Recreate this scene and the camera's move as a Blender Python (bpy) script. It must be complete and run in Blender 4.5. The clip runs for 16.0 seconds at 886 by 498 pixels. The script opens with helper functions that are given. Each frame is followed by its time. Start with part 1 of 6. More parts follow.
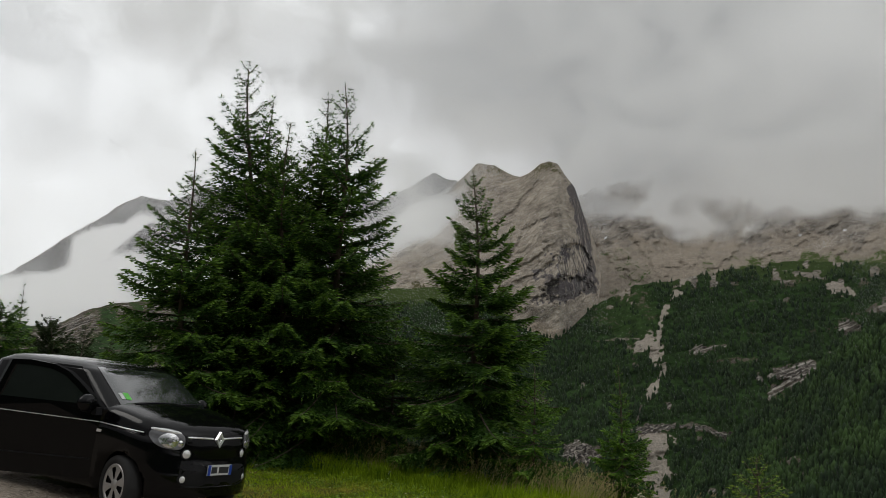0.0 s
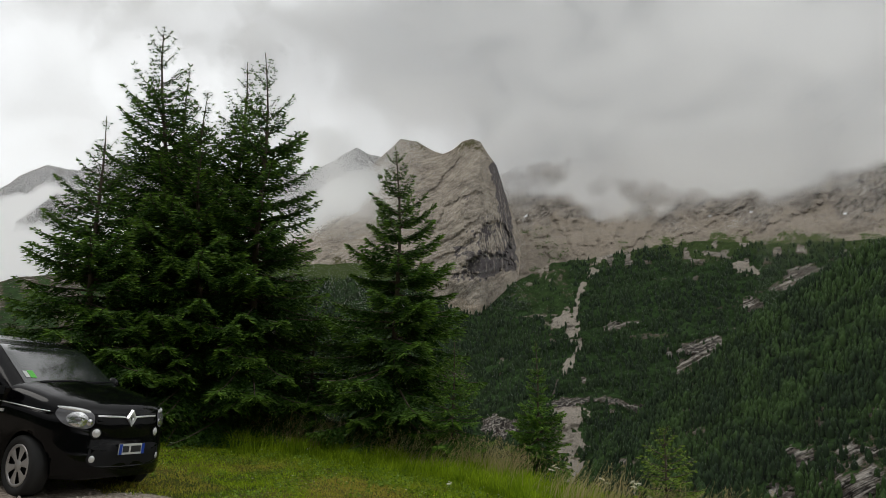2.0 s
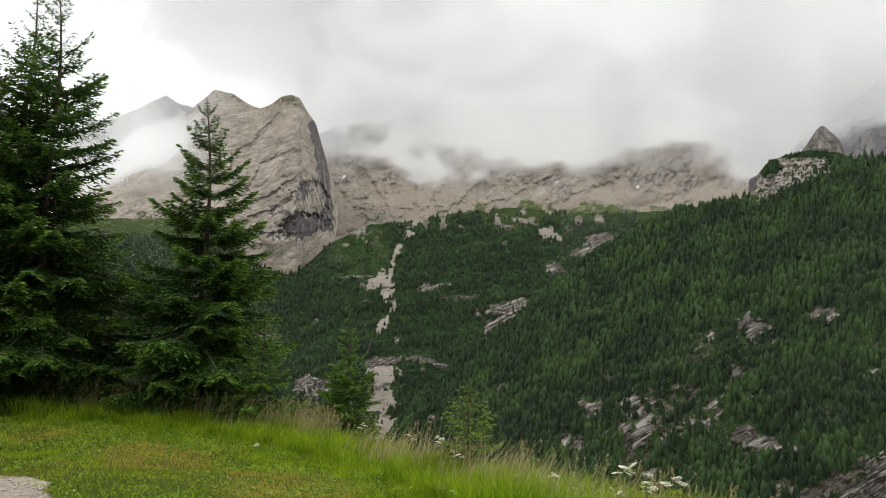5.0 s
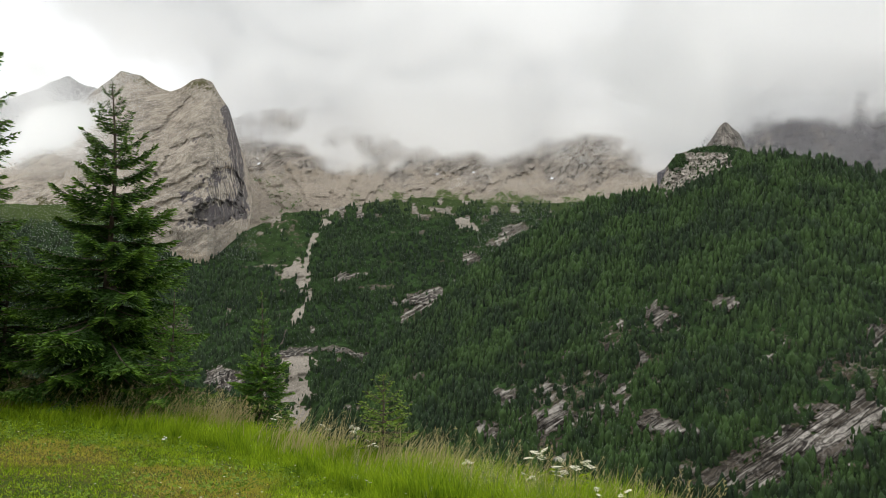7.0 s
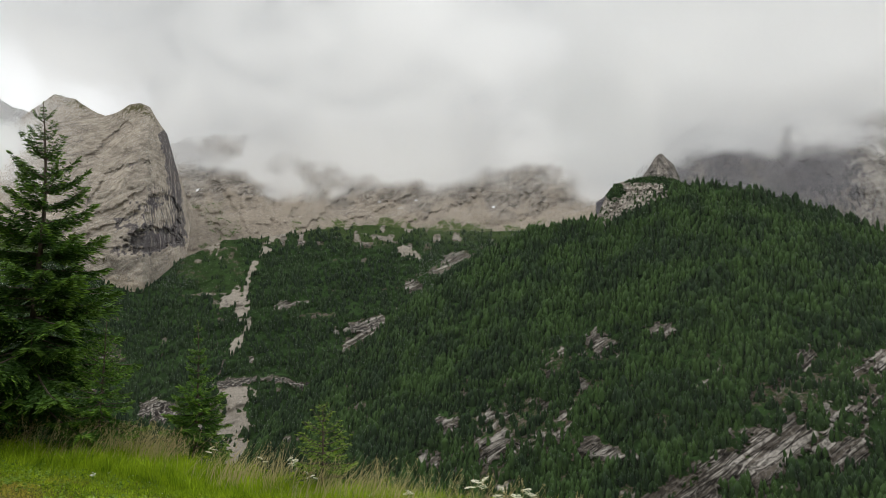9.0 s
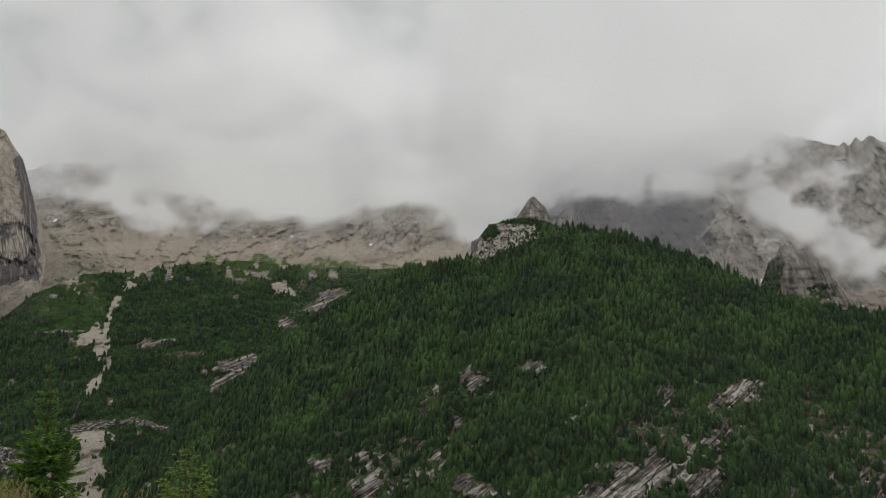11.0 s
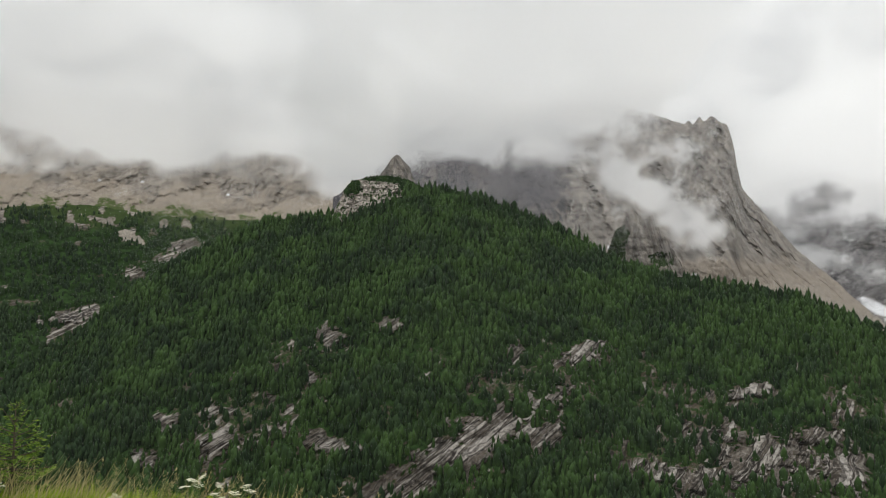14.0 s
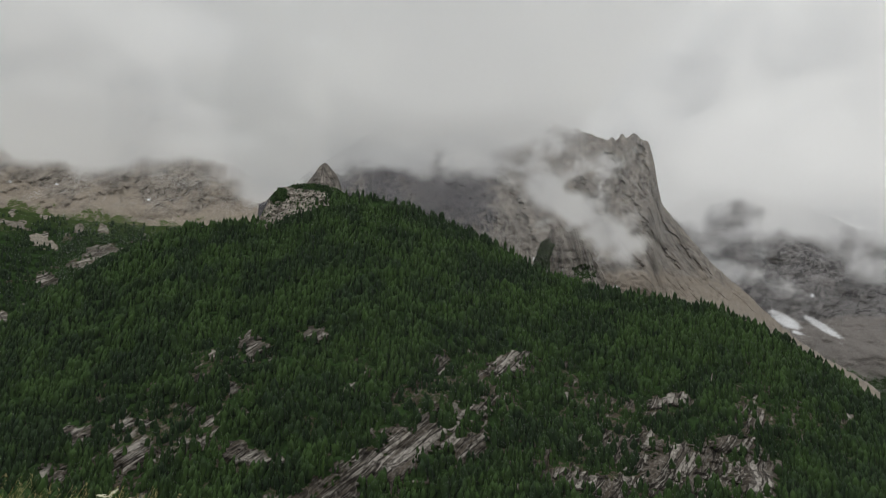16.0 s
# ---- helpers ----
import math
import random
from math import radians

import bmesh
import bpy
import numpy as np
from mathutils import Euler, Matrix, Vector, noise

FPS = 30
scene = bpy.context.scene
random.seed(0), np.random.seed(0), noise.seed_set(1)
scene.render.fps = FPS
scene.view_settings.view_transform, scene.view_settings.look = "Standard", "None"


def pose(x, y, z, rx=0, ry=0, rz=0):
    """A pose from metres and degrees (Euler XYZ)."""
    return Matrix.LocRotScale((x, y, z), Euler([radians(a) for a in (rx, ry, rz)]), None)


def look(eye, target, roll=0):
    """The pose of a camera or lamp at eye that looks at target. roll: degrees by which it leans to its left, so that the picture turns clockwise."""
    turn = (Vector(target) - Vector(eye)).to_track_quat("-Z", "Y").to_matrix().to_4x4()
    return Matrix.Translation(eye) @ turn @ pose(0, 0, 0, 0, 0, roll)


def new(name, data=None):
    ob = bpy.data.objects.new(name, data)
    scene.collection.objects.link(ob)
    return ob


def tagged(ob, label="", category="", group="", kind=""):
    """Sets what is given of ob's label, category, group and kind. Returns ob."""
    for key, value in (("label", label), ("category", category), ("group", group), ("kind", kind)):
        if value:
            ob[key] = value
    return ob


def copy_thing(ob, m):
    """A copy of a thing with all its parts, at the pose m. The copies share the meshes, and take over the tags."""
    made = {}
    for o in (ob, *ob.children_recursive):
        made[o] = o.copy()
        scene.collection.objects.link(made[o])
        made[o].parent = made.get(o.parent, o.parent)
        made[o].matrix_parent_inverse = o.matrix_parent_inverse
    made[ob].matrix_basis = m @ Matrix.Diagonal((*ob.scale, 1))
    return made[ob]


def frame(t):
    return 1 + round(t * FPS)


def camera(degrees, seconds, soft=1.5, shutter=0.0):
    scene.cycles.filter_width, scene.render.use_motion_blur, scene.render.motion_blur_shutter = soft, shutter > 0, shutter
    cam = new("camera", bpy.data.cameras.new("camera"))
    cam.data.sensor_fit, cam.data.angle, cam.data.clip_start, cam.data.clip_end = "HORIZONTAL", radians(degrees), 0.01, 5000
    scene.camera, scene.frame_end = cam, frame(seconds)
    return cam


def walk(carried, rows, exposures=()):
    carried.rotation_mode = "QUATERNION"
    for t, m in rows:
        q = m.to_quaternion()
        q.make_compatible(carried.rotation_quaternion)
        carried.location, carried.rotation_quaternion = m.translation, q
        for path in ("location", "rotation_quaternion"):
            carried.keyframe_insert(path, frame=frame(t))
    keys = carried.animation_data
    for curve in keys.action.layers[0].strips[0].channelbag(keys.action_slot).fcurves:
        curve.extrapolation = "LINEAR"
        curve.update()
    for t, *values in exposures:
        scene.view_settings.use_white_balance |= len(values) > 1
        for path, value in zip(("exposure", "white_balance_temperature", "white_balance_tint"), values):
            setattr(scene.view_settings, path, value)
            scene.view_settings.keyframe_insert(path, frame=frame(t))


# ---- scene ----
EYE = 1.54
cam = camera(59.5, 16.0, soft=0.9)
# seconds, yaw, pitch, roll in degrees
TURNS = [
    (0, 0.00, 8.20, 0.50),
    (0.5, 0.54, 9.41, 0.89),
    (1, -2.03, 8.37, 0.98),
    (1.5, -4.04, 6.19, 0.90),
    (2, -5.83, 6.50, 0.43),
    (2.5, -11.12, 4.58, -0.33),
    (3, -13.74, 5.11, 0.74),
    (5.5, -21.13, 3.14, 0.57),
    (6, -22.90, 2.66, 0.59),
    (6.5, -23.81, 2.59, 0.36),
    (7, -25.52, 3.06, 0.72),
    (7.5, -26.75, 3.23, 1.07),
    (8, -27.31, 3.80, 0.86),
    (8.2, -27.47, 4.15, 0.35),
    (10.3, -34.36, 6.97, 0.89),
    (10.5, -34.46, 7.36, -0.20),
    (11, -38.89, 8.03, 0.32),
    (11.5, -40.99, 7.27, 1.30),
    (12, -42.13, 6.22, 1.74),
    (12.5, -43.60, 6.67, 1.28),
    (13, -44.56, 5.54, 1.39),
    (13.5, -45.99, 4.04, 0.85),
    (14, -49.24, 5.04, 1.59),
    (14.5, -50.97, 7.66, 0.14),
    (15, -51.63, 9.08, 1.13),
    (15.5, -52.43, 7.66, 0.81),
    (16, -54.61, 5.95, 1.90),
]


def drift(t):
    """The small sideways sway of the eye, in metres."""
    return float(np.interp(t, (0, 2.5, 3.2, 5.3, 8, 16), (0, 0.005, 0.015, 0.045, 0.065, 0.12)))


def eye_pose(t, yaw, pitch, roll):
    y, p = radians(yaw), radians(pitch)
    eye = Vector((drift(t), 0, EYE))
    way = Vector((-math.sin(y) * math.cos(p), math.cos(y) * math.cos(p), math.sin(p)))
    return look(eye, eye + way, roll)


EXPOSURES = [(0.0, -1.26), (1.0, -1.35), (1.5, -1.28), (2.0, -1.10), (2.5, -1.10), (3.0, -0.80), (5.5, -0.38), (6.5, -0.36), (8.0, -0.40), (10.5, -0.86), (12.5, -0.77), (13.5, -0.58), (14.0, -0.58), (14.5, -0.73), (15.0, -1.0), (16.0, -1.04)]
walk(cam, [(t, eye_pose(t, y, p, r)) for t, y, p, r in TURNS], EXPOSURES)

# ---- sky and sun ----
SUN_AZ, SUN_EL = -95.0, 50.0


def direction(az, el):
    a, e = radians(az), radians(el)
    return Vector((math.sin(a) * math.cos(e), math.cos(a) * math.cos(e), math.sin(e)))


class Nodes:
    """A short hand for building node trees."""

    def __init__(self, tree):
        self.tree = tree
        tree.nodes.clear()

    def add(self, kind, values=(), **settings):
        n = self.tree.nodes.new(kind)
        if "operation" in settings:
            n.operation = settings["operation"]
        if "data_type" in settings:
            n.data_type = settings["data_type"]
        if "interpolation_type" in settings:
            n.interpolation_type = settings["interpolation_type"]
        if "attribute_name" in settings:
            n.attribute_name = settings["attribute_name"]
        for k, v in dict(values).items():
            if isinstance(v, bpy.types.NodeSocket):
                self.tree.links.new(v, n.inputs[k])
            else:
                n.inputs[k].default_value = v
        return n

    def math(self, op, a, b=0.0):
        return self.add("ShaderNodeMath", {0: a, 1: b}, operation=op).outputs[0]

    def mix(self, fac, a, b):
        return self.add("ShaderNodeMix", {0: fac, 6: a, 7: b}, data_type="RGBA").outputs[2]

    def noise(self, vector, scale, detail=4.0, rough=0.55, distortion=0.0):
        return self.add("ShaderNodeTexNoise", {"Vector": vector, "Scale": scale, "Detail": detail, "Roughness": rough, "Distortion": distortion}).outputs["Fac"]

    def step(self, value, lo, hi):
        return self.add("ShaderNodeMapRange", {0: value, 1: lo, 2: hi, 3: 0.0, 4: 1.0}, interpolation_type="SMOOTHSTEP").outputs[0]

    def scaled(self, vector, scale, turn=(0, 0, 0)):
        if any(turn):
            vector = self.add("ShaderNodeMapping", {"Vector": vector, "Rotation": [radians(a) for a in turn]}).outputs[0]
        return self.add("ShaderNodeMapping", {"Vector": vector, "Scale": scale}).outputs[0]

    def bedded(self, vector, normal):
        """Coordinates along and across beds of rock whose poles point along the normal."""
        n = Vector(normal).normalized()
        a = n.cross(Vector((0, 0, 1))).normalized()
        dots = [self.add("ShaderNodeVectorMath", {0: vector, 1: d}, operation="DOT_PRODUCT").outputs["Value"] for d in (a, n.cross(a), n)]
        return self.add("ShaderNodeCombineXYZ", dict(enumerate(dots))).outputs[0]

    def attribute(self, name):
        return self.add("ShaderNodeAttribute", attribute_name=name).outputs["Fac"]


def rgb(r, g, b):
    return (r, g, b, 1.0)


world = bpy.data.worlds.new("overcast_sky")
scene.world = world
world.use_nodes = True
W = Nodes(world.node_tree)
way = W.add("ShaderNodeTexCoord").outputs["Generated"]
sky_node = W.add("ShaderNodeTexSky")
sky_node.sky_type, sky_node.sun_disc, sky_node.sun_elevation, sky_node.sun_rotation = "NISHITA", False, radians(SUN_EL), radians(SUN_AZ)
sky = sky_node.outputs[0]
puffs = W.noise(W.scaled(way, (1, 1, 1.8)), 3.2, 7.0, 0.5, 0.25)
banks = W.noise(W.scaled(way, (1, 1, 1.4)), 1.3, 3.0, 0.5)
shade = W.math("ADD", W.math("MULTIPLY", puffs, 0.5), W.math("MULTIPLY", banks, 0.5))
bright = W.add("ShaderNodeVectorMath", {0: way, 1: direction(-24, 20)}, operation="DOT_PRODUCT").outputs["Value"]
glow = W.step(bright, 0.72, 1.0)
fair = W.step(W.add("ShaderNodeVectorMath", {0: way, 1: direction(96, 18)}, operation="DOT_PRODUCT").outputs["Value"], 0.66, 1.0)
high = W.add("ShaderNodeSeparateXYZ", {0: way}).outputs[2]
zenith = W.step(high, 0.35, 0.9)
value = W.math("ADD", 0.44, W.math("MULTIPLY", W.step(shade, 0.30, 0.68), 0.20))
value = W.math("ADD", value, W.math("ADD", W.math("MULTIPLY", glow, 1.8), W.math("MULTIPLY", fair, 2.6)))
value = W.math("ADD", value, W.math("MULTIPLY", zenith, 1.5))
tone = W.add("ShaderNodeCombineColor", {0: value, 1: W.math("MULTIPLY", value, 1.015), 2: W.math("MULTIPLY", value, 1.02)}).outputs[0]
clear = W.add("ShaderNodeVectorMath", {0: sky, "Scale": 0.1}, operation="SCALE").outputs[0]
both = W.mix(0.94, clear, tone)
W.add("ShaderNodeOutputWorld", {0: W.add("ShaderNodeBackground", {0: both, 1: 1.0}).outputs[0]})

sun = new("sun", bpy.data.lights.new("sun", "SUN"))
sun.data.energy, sun.data.angle, sun.data.color = 1.1, radians(25), (1.0, 0.97, 0.92)
sun.matrix_world = look(direction(SUN_AZ, SUN_EL) * 100, (0, 0, 0))

# ---- noise ----
def lattice(ix, iy, iz):
    h = (ix.astype(np.int64) * 374761393 + iy.astype(np.int64) * 668265263 + iz.astype(np.int64) * 1442695041) & 0xFFFFFFFF
    h = ((h ^ (h >> 13)) * 1274126177) & 0xFFFFFFFF
    return ((h ^ (h >> 16)) & 0xFFFF) / 65535.0


def grain(p):
    """Smooth noise in 0..1 at an array of points."""
    p = np.asarray(p, float)
    i = np.floor(p)
    f = p - i
    f = f * f * f * (f * (f * 6 - 15) + 10)
    total = 0
    for a in (0, 1):
        for b in (0, 1):
            for c in (0, 1):
                w = (f[..., 0] if a else 1 - f[..., 0]) * (f[..., 1] if b else 1 - f[..., 1]) * (f[..., 2] if c else 1 - f[..., 2])
                total = total + w * lattice(i[..., 0] + a, i[..., 1] + b, i[..., 2] + c)
    return total


def fbm(p, octaves=5, gain=0.5, ridged=False):
    p = np.asarray(p, float)
    total, amp, full = 0, 1.0, 0
    for k in range(octaves):
        n = grain(p * 2.03**k + 17.3 * k)
        total = total + amp * ((1 - abs(2 * n - 1)) if ridged else n)
        full, amp = full + amp, amp * gain
    return total / full


def smooth(a, b, x):
    t = np.clip((x - a) / (b - a), 0, 1)
    return t * t * (3 - 2 * t)


def stack3(a, b, c):
    a, b, c = np.broadcast_arrays(a, b, c)
    return np.stack([a, b, c], -1).astype(float)


# ---- mesh helpers ----
def mesh_of(name, verts, faces, attributes=(), flat=False):
    """A mesh from arrays; faces is an (n, 3) or (n, 4) array."""
    verts, faces = np.asarray(verts, np.float32), np.asarray(faces, np.int32)
    me = bpy.data.meshes.new(name)
    k = faces.shape[1]
    me.vertices.add(len(verts))
    me.vertices.foreach_set("co", verts.ravel())
    me.loops.add(faces.size)
    me.loops.foreach_set("vertex_index", faces.ravel())
    me.polygons.add(len(faces))
    me.polygons.foreach_set("loop_start", np.arange(len(faces), dtype=np.int32) * k)
    me.update(calc_edges=True)
    me.polygons.foreach_set("use_smooth", np.full(len(faces), not flat))
    for key, values in dict(attributes).items():
        me.attributes.new(key, "FLOAT", "POINT").data.foreach_set("value", np.asarray(values, np.float32).ravel())
    return me


def grid_faces(rows, cols):
    a = (np.arange(rows - 1)[:, None] * cols + np.arange(cols - 1)[None]).ravel()
    return np.stack([a, a + 1, a + cols + 1, a + cols], 1)


def material(name):
    m = bpy.data.materials.new(name)
    m.use_nodes = True
    return m, Nodes(m.node_tree)


def finish(m, N, color, roughness=0.8, bump=None, strength=0.5, distance=0.1, **more):
    values = {"Base Color": color, "Roughness": roughness}
    values.update({k.replace("_", " "): v for k, v in more.items()})
    if bump is not None:
        values["Normal"] = N.add("ShaderNodeBump", {"Height": bump, "Strength": strength, "Distance": distance}).outputs[0]
    N.add("ShaderNodeOutputMaterial", {0: N.add("ShaderNodeBsdfPrincipled", values).outputs[0]})
    return m


def plain(name, color, roughness=0.5, grain_scale=20.0, spread=0.12, **more):
    m, N = material(name)
    at = N.add("ShaderNodeTexCoord").outputs["Object"]
    n = N.noise(at, grain_scale, 4)
    dark = [c * (1 - spread) for c in color]
    light = [min(1, c * (1 + spread)) for c in color]
    return finish(m, N, N.mix(n, rgb(*dark), rgb(*light)), roughness, **more)


# ---- materials of the landscape ----
def abs_ridge(N, vector):
    return N.math("ABSOLUTE", N.math("SUBTRACT", N.noise(vector, 1.0, 5, 0.6, 0.5), 0.5))


def rock_material(name, light, dark, size, bed=(-0.3, 0.2, 0.9), green=(0.030, 0.052, 0.018), lawn=(0.085, 0.110, 0.036), streak=0.6, band=0.20, split=1.0, strata=(1.4, 9.0), contrast=(0.38, 0.60), lines=0.3, soil=0.0, grow=1.0, relief=0.12):
    """Bare rock with strata, stains, painted shade, scree and turf; size is the breadth of the large forms in metres,
    bed the pole of its strata.
    """
    m, N = material(name)
    at = N.add("ShaderNodeNewGeometry").outputs["Position"]
    beds = N.bedded(at, bed)
    k = 1.0 / size
    big = N.noise(at, k, 4, 0.5)
    mid = N.noise(at, k * 3.5, 10, 0.62, 0.4)
    fine = N.noise(at, k * 16, 10, 0.72)
    layer = N.noise(N.scaled(beds, (k * strata[0], k * strata[0], k * strata[1])), 1.0, 8, 0.64, 0.5)
    hang = N.noise(N.scaled(at, (k * 13, k * 13, k * 1.1)), 1.0, 5, 0.6)
    tone = N.math("ADD", N.math("ADD", N.math("MULTIPLY", big, 0.45 * (1 - band)), N.math("MULTIPLY", mid, 0.55 * (1 - band))), N.math("MULTIPLY", layer, band))
    tone = N.mix(N.step(tone, *contrast), rgb(*dark), rgb(*light))
    tone = N.mix(N.math("MULTIPLY", N.step(fine, 0.52, 0.64), 0.26), tone, rgb(*[c * 0.55 for c in dark]))
    tone = N.mix(N.math("MULTIPLY", N.step(fine, 0.47, 0.38), 0.22), tone, rgb(*[min(0.6, c * 1.3) for c in light]))
    for scale, deep in (((0.5, 0.5, 1.9), 0.8), ((1.0, 1.6, 4.5), 0.85), ((3.6, 3.0, 1.6), 0.45), ((4.0, 4.0, 11.0), 0.5)):
        crack = N.step(abs_ridge(N, N.scaled(beds, [k * c for c in scale])), 0.026, 0.0)
        tone = N.mix(N.math("MULTIPLY", crack, deep * split), tone, rgb(*[c * 0.34 for c in dark]))
    seam = N.step(N.math("ABSOLUTE", N.math("SUBTRACT", N.noise(N.scaled(beds, (k * strata[0], k * strata[0], k * strata[1])), 1.0, 2, 0.5, 0.4), 0.5)), 0.05, 0.015)
    tone = N.mix(N.math("MULTIPLY", seam, lines), tone, rgb(*[c * 0.22 for c in dark]))
    wet = N.math("MULTIPLY", N.math("MULTIPLY", N.step(hang, 0.50, 0.60), N.attribute("steep")), streak)
    tone = N.mix(wet, tone, rgb(dark[0] * 0.34, dark[1] * 0.35, dark[2] * 0.42))
    # stained rock, and shade painted into overhangs, folds and flanks
    darkened = N.math("ADD", N.attribute("stain"), N.math("ADD", N.math("MULTIPLY", N.math("SUBTRACT", hang, 0.5), 1.1), N.math("MULTIPLY", N.math("SUBTRACT", N.math("ADD", N.math("MULTIPLY", mid, 0.5), N.math("MULTIPLY", layer, 0.5)), 0.5), 1.5)))
    tone = N.mix(N.math("MULTIPLY", N.step(darkened, 0.30, 0.58), 0.88), tone, rgb(dark[0] * 0.27, dark[1] * 0.28, dark[2] * 0.37))
    pale = N.math("MULTIPLY", N.math("MULTIPLY", N.step(hang, 0.45, 0.38), N.attribute("steep")), 0.75)
    tone = N.mix(pale, tone, rgb(*[min(0.6, c * 1.15) for c in light]))
    debris = N.mix(N.step(fine, 0.35, 0.65), rgb(light[0] * 0.62, light[1] * 0.60, light[2] * 0.57), rgb(light[0] * 0.95, light[1] * 0.91, light[2] * 0.86))
    tone = N.mix(N.step(N.math("ADD", N.attribute("scree"), N.math("MULTIPLY", N.math("SUBTRACT", mid, 0.5), 1.2)), 0.25, 0.75), tone, debris)
    turf = N.mix(N.step(mid, 0.35, 0.65), rgb(*[c * 0.6 for c in green]), rgb(*[c * 1.6 for c in green]))
    meadow = N.mix(N.step(fine, 0.35, 0.65), rgb(*[c * 0.6 for c in lawn]), rgb(*[c * 1.3 for c in lawn]))
    turf = N.mix(N.attribute("lawn"), turf, meadow)
    earth = N.step(N.math("ADD", N.attribute("veg"), N.math("MULTIPLY", N.math("SUBTRACT", mid, 0.5), 1.6)), 0.22, 0.45)
    tone = N.mix(N.math("MULTIPLY", earth, soil), tone, rgb(0.105, 0.080, 0.055))
    cover = N.step(N.math("ADD", N.math("MULTIPLY", N.attribute("veg"), grow), N.math("ADD", N.math("MULTIPLY", N.math("SUBTRACT", fine, 0.5), 1.4), N.math("MULTIPLY", N.math("SUBTRACT", mid, 0.5), 1.2))), 0.40, 0.56)
    tone = N.mix(cover, tone, turf)
    tone = N.mix(N.attribute("snow"), tone, rgb(0.75, 0.76, 0.78))
    height = N.math("ADD", N.math("ADD", N.math("MULTIPLY", mid, 0.7), N.math("MULTIPLY", fine, 0.30)), N.math("MULTIPLY", layer, 0.35))
    return finish(m, N, tone, 0.95, height, 0.9, size * relief, Specular_IOR_Level=0.06)


ROCK_PALE = rock_material("pale_limestone", (0.53, 0.465, 0.385), (0.34, 0.297, 0.246), 130.0, bed=(-0.5, 0.1, 0.87), green=(0.075, 0.070, 0.034), streak=0.9, band=0.40, strata=(1.2, 6.0), lines=0.22, split=0.5, contrast=(0.34, 0.62), relief=0.09)
ROCK_BROWN = rock_material("brown_scree_rock", (0.385, 0.345, 0.295), (0.205, 0.182, 0.158), 120.0, bed=(-0.66, 0.24, 0.7), green=(0.040, 0.066, 0.020), streak=0.3, strata=(1.0, 6.0), band=0.4, relief=0.08)
ROCK_GREY = rock_material("grey_far_rock", (0.25, 0.24, 0.235), (0.15, 0.145, 0.145), 160.0)
ROCK_TOWER = rock_material("tower_rock", (0.38, 0.345, 0.305), (0.185, 0.173, 0.160), 130.0, bed=(0.355, -0.79, 0.5), streak=0.45, split=0.5, band=0.40, strata=(1.2, 7.0), contrast=(0.36, 0.62), lines=0.25, relief=0.08)
ROCK_SUMMIT = rock_material("summit_rock_face", (0.60, 0.54, 0.48), (0.30, 0.26, 0.225), 26.0, green=(0.022, 0.048, 0.014), streak=0.3, split=0.9, contrast=(0.38, 0.52))
ROCK_HILL = rock_material("hill_rock_and_litter", (0.42, 0.39, 0.35), (0.100, 0.084, 0.068), 60.0, bed=(-0.376, 0.48, 0.79), green=(0.020, 0.042, 0.011), lawn=(0.055, 0.082, 0.022), streak=0.8, band=0.75, strata=(0.6, 13.0), contrast=(0.42, 0.58), lines=0.95, soil=0.85, grow=1.1)


def forest_material(name, dark, light):
    """Needles of a far forest: every tree has its own tint, and stands of trees differ."""
    m, N = material(name)
    info = N.add("ShaderNodeNewGeometry")
    stand = N.noise(info.outputs["Position"], 0.013, 4, 0.6)
    f = N.math("ADD", N.math("MULTIPLY", N.attribute("tint"), 0.36), N.math("MULTIPLY", N.step(stand, 0.42, 0.58), 0.64))
    return finish(m, N, N.mix(f, rgb(*dark), rgb(*light)), 0.8, Specular_IOR_Level=0.2)


FOREST = forest_material("far_spruce_needles", (0.009, 0.024, 0.007), (0.036, 0.075, 0.014))
FOREST_FAR = forest_material("farther_spruce_needles", (0.015, 0.032, 0.013), (0.034, 0.064, 0.021))


# ---- mountains ----
def polar(az, r, z):
    a = np.radians(az)
    return stack3(r * np.sin(a), r * np.cos(a), z)


def along(points, az, column):
    points = np.array(points, float)
    return np.interp(az, points[:, 0], points[:, column])


